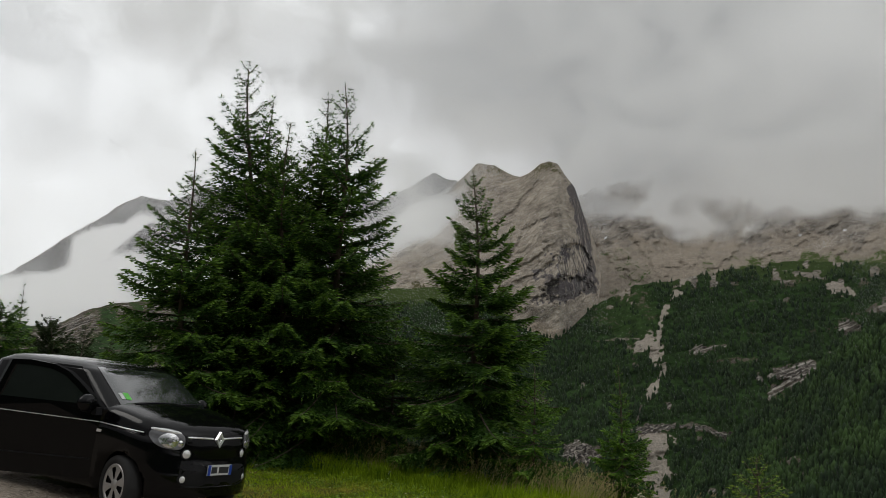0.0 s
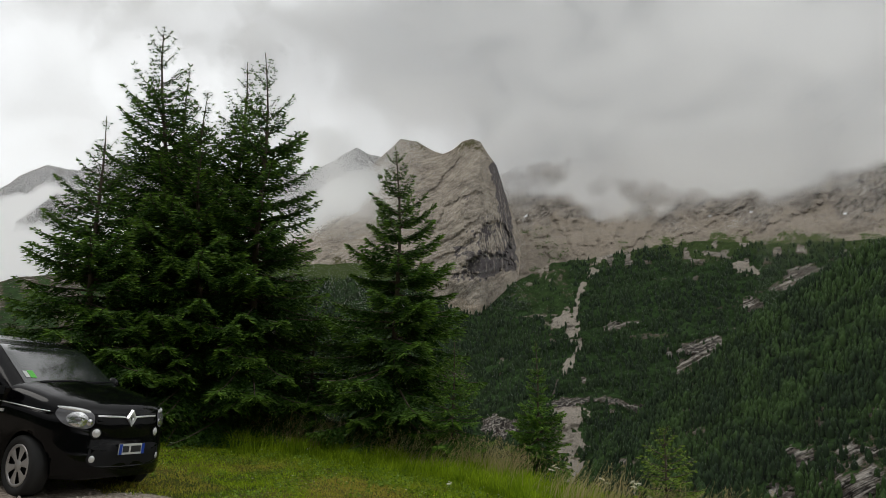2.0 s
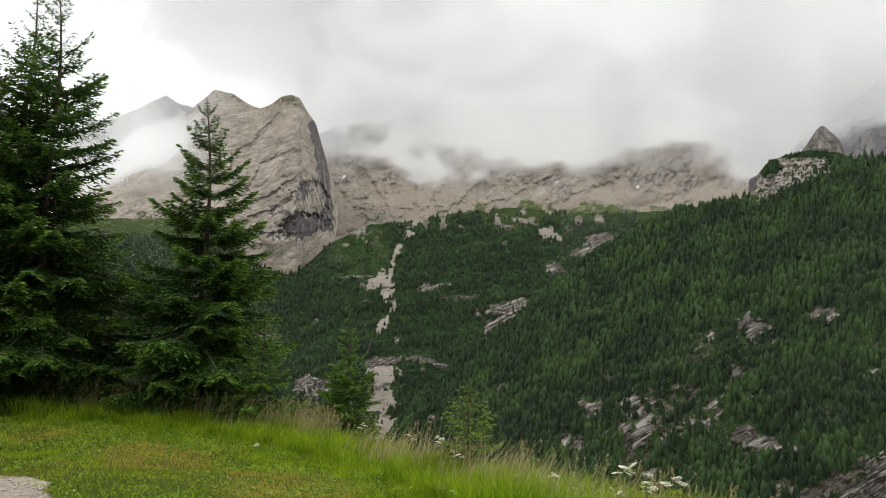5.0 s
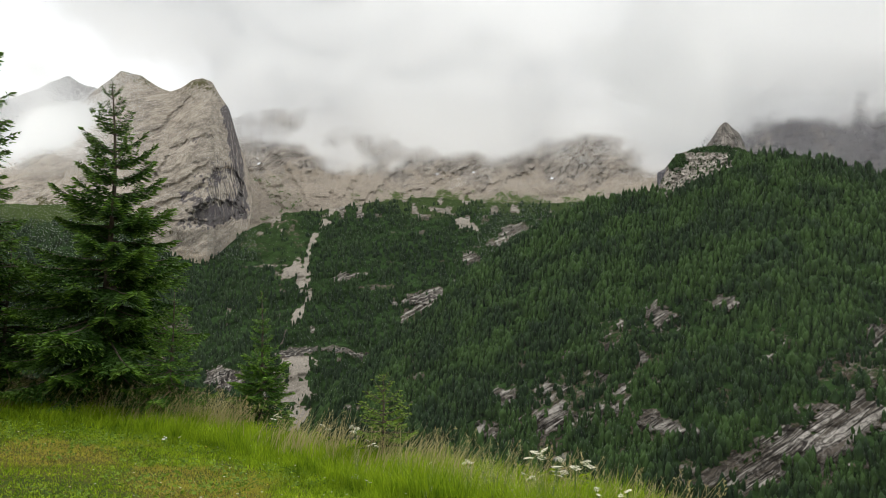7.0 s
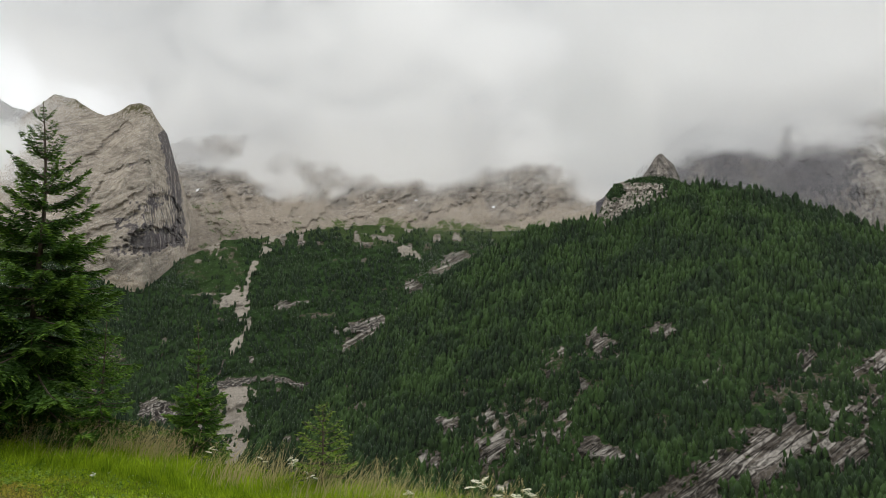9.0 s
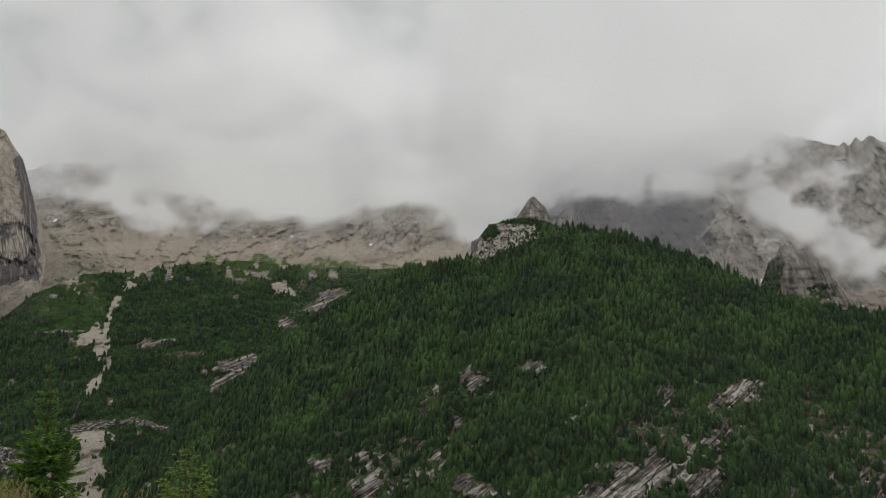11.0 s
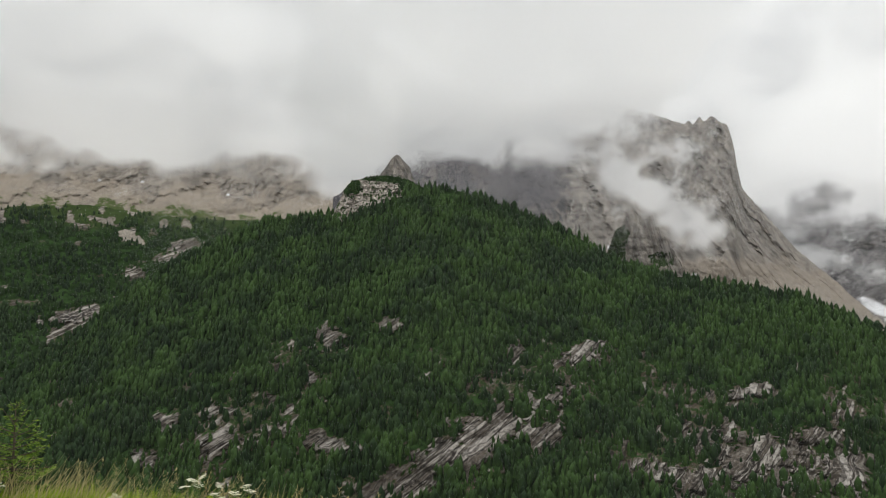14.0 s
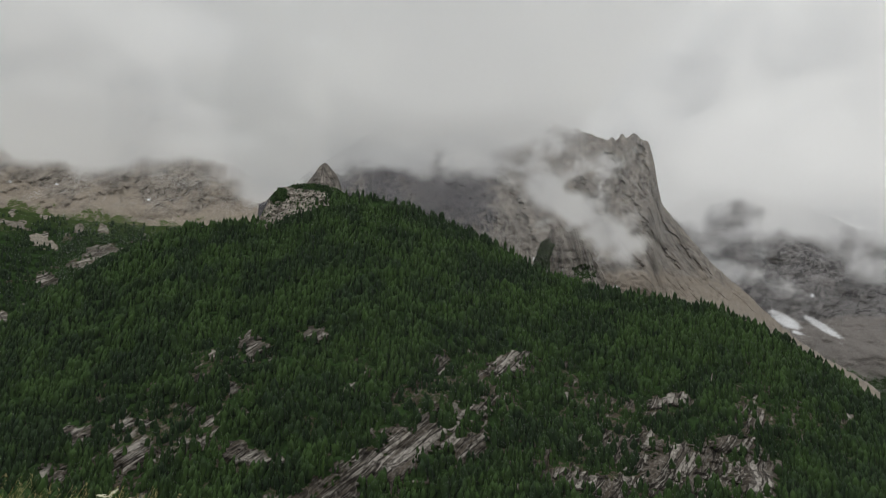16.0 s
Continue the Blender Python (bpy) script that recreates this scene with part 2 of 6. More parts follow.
class Massif:
    """A mountainside from a foot line to a crest line, both given as (bearing, rise in degrees, distance)."""

    def __init__(self, crest, foot, nu, nv, far=1.0, high=1.0, rough=60.0, size=150.0, jag=0.15, back=400.0, octaves=6, dip=(0.25, 0.1, 1.0), layers=0.0, blocks=0.0):
        az = np.linspace(crest[0][0], crest[-1][0], nu)
        ce = along(crest, az, 1) + jag * 2 * (fbm(stack3(az * 2.3, 3.1, 0.7), 5, 0.6) - 0.5)
        cr, fe, fr = along(crest, az, 2), along(foot, az, 1), along(foot, az, 2)
        zc, zf = EYE + cr * np.tan(np.radians(ce)), EYE + fr * np.tan(np.radians(fe))
        v = np.linspace(0, 1, nv)[:, None]
        r = fr + (cr - fr) * v**far
        z = zf + (zc - zf) * v**high
        p = polar(az[None], r, z)
        n = fbm(p / size, octaves, 0.52, ridged=True) - 0.5
        if layers:
            bed = p @ np.array(dip) / size * 3.0
            across = p @ np.array((0.8, -0.4, 0.1)) / size * 0.6
            n = n + layers * (fbm(stack3(bed, across, 0.7 * across), 5, 0.6, ridged=True) - 0.5)
        if blocks:
            q = 5.0 * fbm(p * np.array((1, 1, 0.45)) / size * 1.3 + 5.1, 4, 0.5) + 3.0 * fbm(p @ np.array([[0.9, 0.3, 0.2], [-0.3, 0.9, 0.1], [0.4, -0.2, 0.5]]) / size * 3.1, 3, 0.5)
            n = n + blocks * (np.floor(q) + smooth(0.32, 0.68, q - np.floor(q)) - 4.0) * 0.35
        self.shift = 1 + rough * n * (1 - 0.75 * v**6) / r
        eye = np.array((0, 0, EYE))
        p = eye + (p - eye) * self.shift[..., None]
        behind = np.linspace(0.1, 1, 5)[:, None]
        q = polar(az[None], cr + back * behind, zc - (zc - zf) * behind**1.3)
        self.az = np.broadcast_to(az, r.shape)
        self.el = np.degrees(np.arctan2(p[..., 2] - EYE, np.hypot(p[..., 0], p[..., 1])))
        self.v, self.front, self.rows = np.broadcast_to(v, r.shape), p, nv
        self.all = np.concatenate([p, q])
        self.masks = {k: np.zeros(self.all.shape[:2]) for k in ("veg", "lawn", "scree", "steep", "snow", "stain")}

    def wobble(self, scale, seed=0.0, octaves=4):
        return fbm(stack3(self.az * scale, self.el * scale, seed), octaves) - 0.5

    def push(self, metres):
        """Moves the surface away from the eye (towards it: minus)."""
        eye = np.array((0, 0, EYE))
        d = self.front - eye
        self.front = eye + d * (1 + metres / np.linalg.norm(d, axis=-1))[..., None]
        self.all[: self.rows] = self.front

    def paint(self, key, values):
        self.masks[key][: self.rows] = np.maximum(self.masks[key][: self.rows], np.clip(values, 0, 1))

    def clear(self, key, values):
        self.masks[key][: self.rows] *= 1 - np.clip(values, 0, 1)

    def spot(self, az, el, w, h, tilt=0.0, ragged=0.9, seed=1.0):
        """A ragged patch, 1 inside and 0 outside."""
        a, e = self.az - az, self.el - el
        c, s = math.cos(radians(tilt)), math.sin(radians(tilt))
        d = np.hypot((a * c + e * s) / w, (-a * s + e * c) / h)
        return smooth(1.15, 0.85, d + 2 * ragged * self.wobble(1.1, seed) + 1.5 * ragged * self.wobble(5.0, seed + 5, 4))

    def streaks(self, slope, across, lengthwise, seed=0.0):
        """Long streaks, 0 to 1, that run down to one side at that slope in degrees."""
        c, d = math.cos(radians(slope)), math.sin(radians(slope))
        return fbm(stack3((self.az * d - self.el * c) * across, (self.az * c + self.el * d) * lengthwise, seed), 4)

    def path(self, points, width, ragged=0.4, seed=2.0):
        """A ragged band along a line of (bearing, rise) points."""
        best = np.full(self.az.shape, 9.0)
        for (a0, e0), (a1, e1) in zip(points, points[1:]):
            d = np.array((a1 - a0, e1 - e0))
            t = np.clip(((self.az - a0) * d[0] + (self.el - e0) * d[1]) / (d @ d), 0, 1)
            best = np.minimum(best, np.hypot(self.az - a0 - t * d[0], self.el - e0 - t * d[1]))
        return smooth(1.2, 0.7, best / width + 2 * ragged * self.wobble(1.7, seed) + 1.6 * ragged * self.wobble(5.0, seed + 3))

    def build(self, name, mat, label, category="mountain"):
        me = mesh_of(name, self.all.reshape(-1, 3), grid_faces(*self.all.shape[:2]), self.masks)
        me.materials.append(mat)
        return tagged(new(name, me), label, category, kind="structure")


# far grey mountain that rises out of the valley cloud
m = Massif([(-60, 1, 3900), (-40, 1.5, 3900), (-33, 3.4, 3900), (-29.2, 5.5, 3900), (-25.5, 8.45, 3900), (-23.3, 10.1, 3900), (-21.7, 11.1, 3900), (-19.8, 10.9, 3900), (-17.1, 12.1, 3900),
            (-13, 12.8, 3900), (-9, 11.6, 3900), (-4.9, 11.7, 3900), (-3.6, 12.1, 3900), (-1.9, 13.2, 3900), (-0.7, 13.8, 3900), (3, 12.5, 3900), (8, 11, 3900)],
           [(-60, -3, 2900), (8, -1, 2900)], 260, 110, rough=150, size=420, jag=0.18)
m.paint("steep", 0.5 * np.ones(m.az.shape))
m.build("mountain_far", ROCK_GREY, "hazy grey rocky mountain rising out of valley cloud")

m = Massif([(-27, 3.0, 3300), (-24, 6.0, 3300), (-22, 7.9, 3300), (-20, 9.2, 3300), (-17, 10.4, 3300), (-12, 9.5, 3300), (-6, 7, 3300)],
           [(-27, -2, 2800), (-6, -2, 2800)], 140, 90, rough=140, size=300, jag=0.25)
m.paint("steep", np.ones(m.az.shape))
m.build("mountain_spur", ROCK_GREY, "dark grey rock spur in front of a far mountain")

m = Massif([(-45, 3, 1500), (-30, 2.2, 1500), (-26.5, 2.0, 1500), (-24.4, 3.3, 1500), (-22.3, 3.7, 1500), (-18, 4.5, 1600), (-12, 4.2, 1700), (-6, 4, 1800)],
           [(-45, -4, 900), (-6, -6, 1000)], 160, 80, rough=50, size=120)
m.paint("veg", 0.45 + 1.2 * m.wobble(0.6))
m.build("hill_left", ROCK_HILL, "low hill of rock and turf under the cloud", "hill")

# the pale rock peak
m = Massif([(-11, 5.5, 2400), (-8, 6.5, 2400), (-4.5, 8.0, 2400), (-2.6, 9.9, 2380), (-0.3, 11.8, 2360), (1.35, 13.4, 2350), (2.55, 14.5, 2340), (3.7, 14.4, 2330), (5.0, 13.75, 2320), (5.75, 13.45, 2310),
            (6.5, 13.8, 2280), (7.2, 14.35, 2250), (7.9, 14.6, 2230), (8.6, 14.4, 2230), (9.1, 13.6, 2270), (9.8, 12.7, 2330), (10.4, 10.8, 2390), (11.15, 8.8, 2450), (11.9, 6.0, 2490), (12.6, 4.0, 2500)],
           [(-11, 2.0, 1950), (-4, 2.2, 1950), (2, 1.6, 1950), (5, 0.8, 1930), (7.6, 1.0, 1900), (8.6, 1.4, 1900), (10, 2.4, 2050), (11.2, 3.6, 2200), (12.6, 3.5, 2400)],
           400, 280, far=1.35, high=0.95, rough=80, size=260, jag=0.10, octaves=7, dip=(-0.5, 0.1, 0.87), layers=0.13, blocks=0.18)
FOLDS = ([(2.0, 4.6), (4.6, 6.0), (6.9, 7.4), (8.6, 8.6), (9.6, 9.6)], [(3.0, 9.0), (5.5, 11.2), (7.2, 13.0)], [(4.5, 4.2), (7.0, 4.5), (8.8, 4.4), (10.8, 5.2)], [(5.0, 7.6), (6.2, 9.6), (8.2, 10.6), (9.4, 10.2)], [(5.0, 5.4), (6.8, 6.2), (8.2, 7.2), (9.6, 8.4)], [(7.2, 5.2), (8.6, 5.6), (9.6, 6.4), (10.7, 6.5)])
# fold grooves: pushed back, with crease shade painted along them
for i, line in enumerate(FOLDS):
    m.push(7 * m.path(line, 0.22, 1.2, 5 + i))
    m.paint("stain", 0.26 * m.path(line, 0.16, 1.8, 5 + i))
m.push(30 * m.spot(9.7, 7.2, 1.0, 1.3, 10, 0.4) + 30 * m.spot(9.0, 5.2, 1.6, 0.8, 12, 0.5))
# overhang and right flank shade painted in, among dark water streaks
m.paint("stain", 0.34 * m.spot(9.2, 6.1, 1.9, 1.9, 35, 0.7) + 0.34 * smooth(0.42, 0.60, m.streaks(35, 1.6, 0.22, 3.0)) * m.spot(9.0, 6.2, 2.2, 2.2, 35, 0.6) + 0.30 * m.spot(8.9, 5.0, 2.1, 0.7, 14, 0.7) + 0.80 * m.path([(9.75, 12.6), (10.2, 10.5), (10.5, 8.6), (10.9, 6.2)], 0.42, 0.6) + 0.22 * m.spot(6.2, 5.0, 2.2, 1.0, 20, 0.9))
m.paint("steep", m.spot(9.6, 6.9, 1.3, 2.0, 0, 0.5) + 0.5 * m.spot(10.3, 9.8, 0.6, 3.0, 0, 0.4) + 0.05)
m.paint("scree", 0.8 * smooth(3.6, 2.0, m.el + 2 * m.wobble(0.7)))
m.paint("veg", 0.46 * smooth(12.2, 14.6, m.el + 1.5 * m.wobble(0.6)) + 0.5 * m.spot(-1.5, 4.2, 5.5, 1.2))
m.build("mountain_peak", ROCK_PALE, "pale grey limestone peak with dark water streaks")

# brown scree slopes that fade into the cloud
m = Massif([(9, 11.5, 2950), (11.2, 12.6, 2950), (14, 13.0, 2950), (17, 13.2, 3000), (24, 14, 3050), (30, 15, 3050), (36, 14, 3000), (41, 13, 2950), (50, 12.5, 2900)],
           [(9, 2.0, 2050), (16, 2.0, 2000), (25, 2.5, 2000), (36, 3.0, 2000), (50, 3.0, 1900)], 420, 200, far=0.8, rough=75, size=230, jag=0.3, octaves=7, dip=(-0.66, 0.24, 0.7), layers=0.18)
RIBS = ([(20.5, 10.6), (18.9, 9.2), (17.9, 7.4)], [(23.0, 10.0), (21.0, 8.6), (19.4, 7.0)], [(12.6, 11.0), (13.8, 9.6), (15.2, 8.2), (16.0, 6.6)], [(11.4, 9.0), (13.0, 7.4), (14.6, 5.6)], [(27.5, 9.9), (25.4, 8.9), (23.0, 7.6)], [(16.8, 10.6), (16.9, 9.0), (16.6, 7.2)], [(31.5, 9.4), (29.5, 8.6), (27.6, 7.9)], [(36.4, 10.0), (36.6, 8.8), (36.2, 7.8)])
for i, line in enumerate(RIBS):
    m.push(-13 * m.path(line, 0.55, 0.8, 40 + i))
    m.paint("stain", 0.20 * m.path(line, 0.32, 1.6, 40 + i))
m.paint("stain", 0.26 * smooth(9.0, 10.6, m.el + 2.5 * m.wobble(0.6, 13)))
m.paint("scree", 0.66 * smooth(9.8, 7.6, m.el + 3 * m.wobble(0.5)))
SLIDE = m.streaks(-48, 1.5, 0.25, 3.0)
m.paint("veg", 0.38 * smooth(0.44, 0.60, SLIDE + 0.4 * m.wobble(2.0, 5)) * m.spot(13.0, 5.6, 3.0, 2.6, -40, 0.4))
m.paint("veg", 0.62 * smooth(7.9, 6.3, m.el + 1.6 * m.wobble(0.5, 7) + 2.2 * m.wobble(2.2, 3, 5)) * smooth(17, 20, m.az + 0.6 * m.el - 4))
m.paint("lawn", smooth(16.5, 19, m.az) * 0.6 + 0.1)
m.paint("steep", 0.4 * smooth(8.5, 10, m.el))
m.paint("snow", 0)
for az, el in ((12.0, 8.95), (27.7, 8.75), (25.0, 8.6), (33.5, 8.3)):
    m.paint("snow", m.spot(az, el, 0.11, 0.06, 35 * math.sin(9 * az), 0.7))
GULLY = [(17.3, 5.6), (16.6, 4.6), (15.8, 3.2), (15.45, 1.9), (15.25, 0.5), (15.75, -0.6), (15.1, -1.6), (14.6, -2.4)]
m.paint("scree", m.path([(19.0, 9.0), (17.6, 7.0), (16.9, 5.6)], 0.7, 1.2) + m.path([(14.4, 8.6), (15.6, 7.0), (16.6, 5.6)], 0.5, 1.2) + m.path(GULLY[:3], 0.36, 1.4))
m.clear("veg", m.path(GULLY[:3], 0.55))
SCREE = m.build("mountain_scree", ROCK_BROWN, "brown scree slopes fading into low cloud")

# wooded shelf with a gully, cliff bands and scree patches
m = SHELF = Massif([(-14, 4.6, 1900), (-4, 5.2, 1950), (0, 5.4, 1960), (2, 5.2, 1955), (4.5, 3.5, 1940), (6, 2.3, 1930), (7.5, 1.8, 1930), (9, 2.1, 1950), (11.0, 4.0, 2000), (14, 5.5, 2050), (16.3, 5.7, 2050), (19.5, 6.3, 2080), (24.5, 6.9, 2100), (29, 6.5, 2080), (34, 6.5, 2050),
             (38, 6.6, 2000), (46, 6.0, 1900)],
            [(-14, -16, 1150), (46, -16, 1150)], 460, 260, rough=75, size=140, octaves=6, blocks=0.10)
BAND = m.path([(13.5, -4.75), (15.5, -4.4), (17.4, -4.3), (20.0, -4.95)], 0.27, 0.9)
CONE = m.path([(15.0, -5.2), (14.8, -6.6), (15.2, -8.4), (15.0, -9.6)], 1.0, 1.2) * smooth(-4.6, -5.0, m.el)
FACE = m.spot(10.1, -6.5, 1.3, 0.9, -25, 0.6) + m.spot(23.6, -0.6, 1.7, 0.5, 12, 0.6) + 0.8 * m.spot(12.4, -7.8, 0.5, 0.4)
bare = m.path(GULLY, 0.20, 1.2) + m.path([(15.0, 1.6), (15.3, 0.6), (15.2, 0.1)], 0.55, 1.2) + m.path([(15.1, -1.7), (14.7, -2.4)], 0.30, 0.8) + BAND + CONE + m.path([(14.2, -3.0), (13.9, -4.0)], 0.10, 0.8) + FACE + m.spot(24.6, -0.9, 2.0, 0.8, 25) + m.spot(27.0, 4.9, 1.2, 0.5, -12)
bare = bare + m.spot(31.0, 4.6, 1.2, 0.4, 15) + m.spot(27.6, 2.5, 0.7, 0.5) + m.spot(10.2, -6.3, 1.3, 0.9) + 0.6 * m.spot(6, -2.6, 2.0, 1.2) + m.spot(18.8, 1.0, 1.4, 0.28, 8) + 0.7 * m.spot(20.3, 0.2, 1.6, 0.2, 4) + 0.7 * m.path([(11.0, 1.5), (14.2, 1.7)], 0.10, 0.8) + 0.5 * m.path([(18.5, 2.1), (23.5, 2.0), (27.4, 2.3)], 0.08, 0.8)
bare = bare + 0.9 * m.spot(25.2, 5.9, 1.6, 0.18, -14) + 0.8 * m.spot(29.4, 3.6, 0.9, 0.3, 12) + 0.7 * m.spot(28.0, -2.6, 0.5, 0.4) + m.spot(14.3, 1.2, 0.45, 0.35)
SLOPE = m.spot(13.3, 3.6, 2.6, 2.4, -20, 0.5)
bare = bare + 0.55 * smooth(0.38, 0.60, m.streaks(-48, 1.5, 0.25, 3.0) + 0.4 * m.wobble(2.0, 5)) * SLOPE
bare = bare + 0.8 * smooth(0.24, 0.30, m.wobble(1.0, 12)) + 0.95 * smooth(0.02, 0.12, m.wobble(1.5, 9, 6)) * smooth(4.2, 5.8, m.el)
SHELF_BARE = np.clip(bare + 0.7 * SLOPE + 0.9 * smooth(5.8, 6.8, m.el + 1.8 * m.wobble(0.7, 4) + 1.2 * m.wobble(2.5, 6)) + smooth(3.6, 4.6, m.el + m.wobble(0.8)) * smooth(5, 3, m.az), 0, 1)
bare = np.clip(bare, 0, 1)
m.paint("veg", 1 - 0.9 * bare)
m.paint("lawn", 0.6 * smooth(5.2, 6.4, m.el + 1.5 * m.wobble(0.7, 4)) + 0.15 * SLOPE + smooth(3.6, 4.6, m.el + m.wobble(0.8)) * smooth(5, 3, m.az))
m.paint("scree", m.path(GULLY, 0.26, 1.5) + m.path([(15.0, 1.6), (15.3, 0.6), (15.2, 0.1)], 0.6, 1.2) + m.path([(15.1, -1.7), (14.7, -2.4)], 0.34, 0.8) + CONE + m.spot(27.0, 4.9, 1.2, 0.5, -12) + 0.5 * smooth(4.5, 6, m.el) + 0.6 * SLOPE)
m.clear("scree", BAND)
m.paint("steep", BAND + FACE)
m.paint("stain", 0.42 * BAND + 0.30 * FACE)
m.push(-7 * BAND - 10 * FACE * (0.5 + 2 * m.wobble(3.0, 52, 4)))
m.build("slope_shelf", ROCK_HILL, "wooded mountain shelf with pale gully and cliff bands", "mountainside")

# the wooded hill across the valley
m = HILL = Massif([(14, -12, 1250), (17.5, -7.5, 1300), (21, -4.4, 1340), (23.8, -2.0, 1360), (27.3, 1.2, 1380), (30.4, 3.45, 1390), (33.5, 5.15, 1400), (35.9, 6.45, 1400), (39, 7.1, 1400), (41.7, 7.45, 1400), (43.4, 8.35, 1400), (45.0, 9.05, 1400),
             (47.2, 9.6, 1390), (49.7, 9.5, 1380), (52.6, 8.7, 1370), (55.9, 7.6, 1360), (59, 6.2, 1350), (62, 4.4, 1340), (65.6, 3.4, 1330), (70, 2.7, 1320), (74.6, 2.0, 1310), (76.4, 1.1, 1300),
             (78.9, -0.1, 1290), (80.6, -1.2, 1280), (82.2, -2.5, 1270), (84.3, -3.9, 1260), (92, -8, 1200), (100, -12, 1200)],
            [(14, -17, 800), (60, -17, 760), (100, -18, 800)], 430, 260, far=1.05, rough=45, size=90, octaves=6, jag=0.08, blocks=0.12)
patches = [(40.8, -1.6, 1.3, 1.0, 0), (45.2, -0.7, 1.3, 0.5, 0), (59.8, -2.1, 1.8, 0.8, 18), (52.6, -8.5, 5.4, 1.5, 27), (57.0, -8.2, 1.6, 1.3, 20), (33.9, -9.0, 1.9, 1.0, 20), (41.6, -9.4, 1.6, 0.6, -10), (66.0, -10.5, 2.6, 0.9, -5), (71.3, -8.8, 2.4, 1.7, 0), (76.6, -8.9, 1.7, 1.7, 0), (71.0, -4.4, 1.9, 0.45, 20), (75.0, -6.9, 1.4, 0.6, 0), (54.8, -2.5, 0.7, 0.8, 30),
           (34.0, -6.9, 1.2, 0.3, 8), (30, -7.5, 0.6, 0.8, 60), (29, -10.2, 1.0, 0.8, 0), (48.5, -4.3, 0.8, 0.3, 20)]
bare = sum(m.spot(a, e, w * 0.85, h * 0.85, t, 1.1, 3 + 0.37 * i) for i, (a, e, w, h, t) in enumerate(patches))
thin = smooth(0.04, 0.16, m.wobble(0.42, 21)) * smooth(2, -4, m.el) + smooth(0.17, 0.25, m.wobble(1.3, 27)) * smooth(3, -6, m.el)
ragged = m.wobble(1.2, 41, 6)
thin = thin + 1.0 * smooth(-0.04, 0.08, ragged) * (m.spot(69, -9.8, 9.0, 2.6, -4, 0.4) + 1.4 * m.spot(48.8, -10.6, 4.6, 1.6, 28, 0.5) + 0.6 * m.spot(72, -7.4, 7.0, 3.0, 0, 0.4) + m.path([(39.6, -4.8), (39.2, -6.2), (38.4, -8.6)], 0.40, 0.8) + m.spot(36, -8.8, 4.0, 1.0, 0, 0.6))
halo = np.clip(sum(m.spot(a, e, w * 1.35 + 0.5, h * 1.4 + 0.5, t, 1.1, 4 + 0.37 * i) for i, (a, e, w, h, t) in enumerate(patches)), 0, 1) * smooth(0.5, -2.5, m.el)
thin = np.maximum(thin, 0.6 * halo)
HILL_BARE = np.clip(0.92 * bare + 0.56 * thin, 0, 1)
m.paint("veg", 1 - np.clip(bare + 0.56 * thin, 0, 1))
m.paint("steep", 0.3 * bare)
m.push(-6 * np.clip(bare, 0, 1))
m.paint("stain", 0.14 * bare)
m.build("hill_wooded", ROCK_HILL, "steep hill covered with dark green spruce forest", "hill")

# the cliff and the rocky knob on top of the hill
m = CLIFF = Massif([(40.8, 7.0, 1392), (41.3, 8.0, 1394), (41.8, 9.2, 1398), (42.4, 9.85, 1404), (43.4, 10.1, 1408), (44.6, 10.3, 1408), (45.8, 10.2, 1408), (46.6, 9.95, 1406), (47.4, 9.5, 1400)],
           [(40.8, 6.4, 1366), (43, 7.4, 1364), (45.5, 8.7, 1366), (47.4, 9.0, 1372)], 170, 80, rough=16, size=24, back=45, jag=0.10, layers=0.3, dip=(0.5, 0.2, 0.9), blocks=0.5)
m.paint("stain", 0.2 * np.ones(m.az.shape))
m.paint("veg", smooth(9.75, 10.1, m.el + 0.5 * m.wobble(1.5)) + m.spot(42.5, 9.4, 0.55, 0.75, 20, 0.6) + m.spot(46.8, 9.7, 0.8, 0.6) + 0.3)
CLIFF_BARE = np.clip(1.25 - m.masks["veg"][: m.rows] - 0.1, 0, 1) ** 0.5
m.build("summit_cliff", ROCK_SUMMIT, "pale broken cliff with bushes at the hill top", "cliff")
m = Massif([(44.0, 9.9, 1440), (44.5, 10.5, 1440), (44.9, 11.05, 1440), (45.25, 11.6, 1440), (45.57, 11.85, 1440), (45.85, 11.75, 1440), (46.05, 11.5, 1440), (46.55, 11.05, 1440), (46.8, 10.4, 1440), (47.1, 9.6, 1440)],
           [(44.0, 9.0, 1416), (47.1, 9.0, 1416)], 110, 70, rough=9, size=20, back=40, jag=0.06, layers=0.4, blocks=0.5)
m.paint("steep", 0.6 * np.ones(m.az.shape))
m.paint("veg", 0.45 * smooth(10.8, 9.8, m.el + m.wobble(1.5)))
m.build("summit_rock", ROCK_TOWER, "small pointed grey rock on the hill top", "rock")

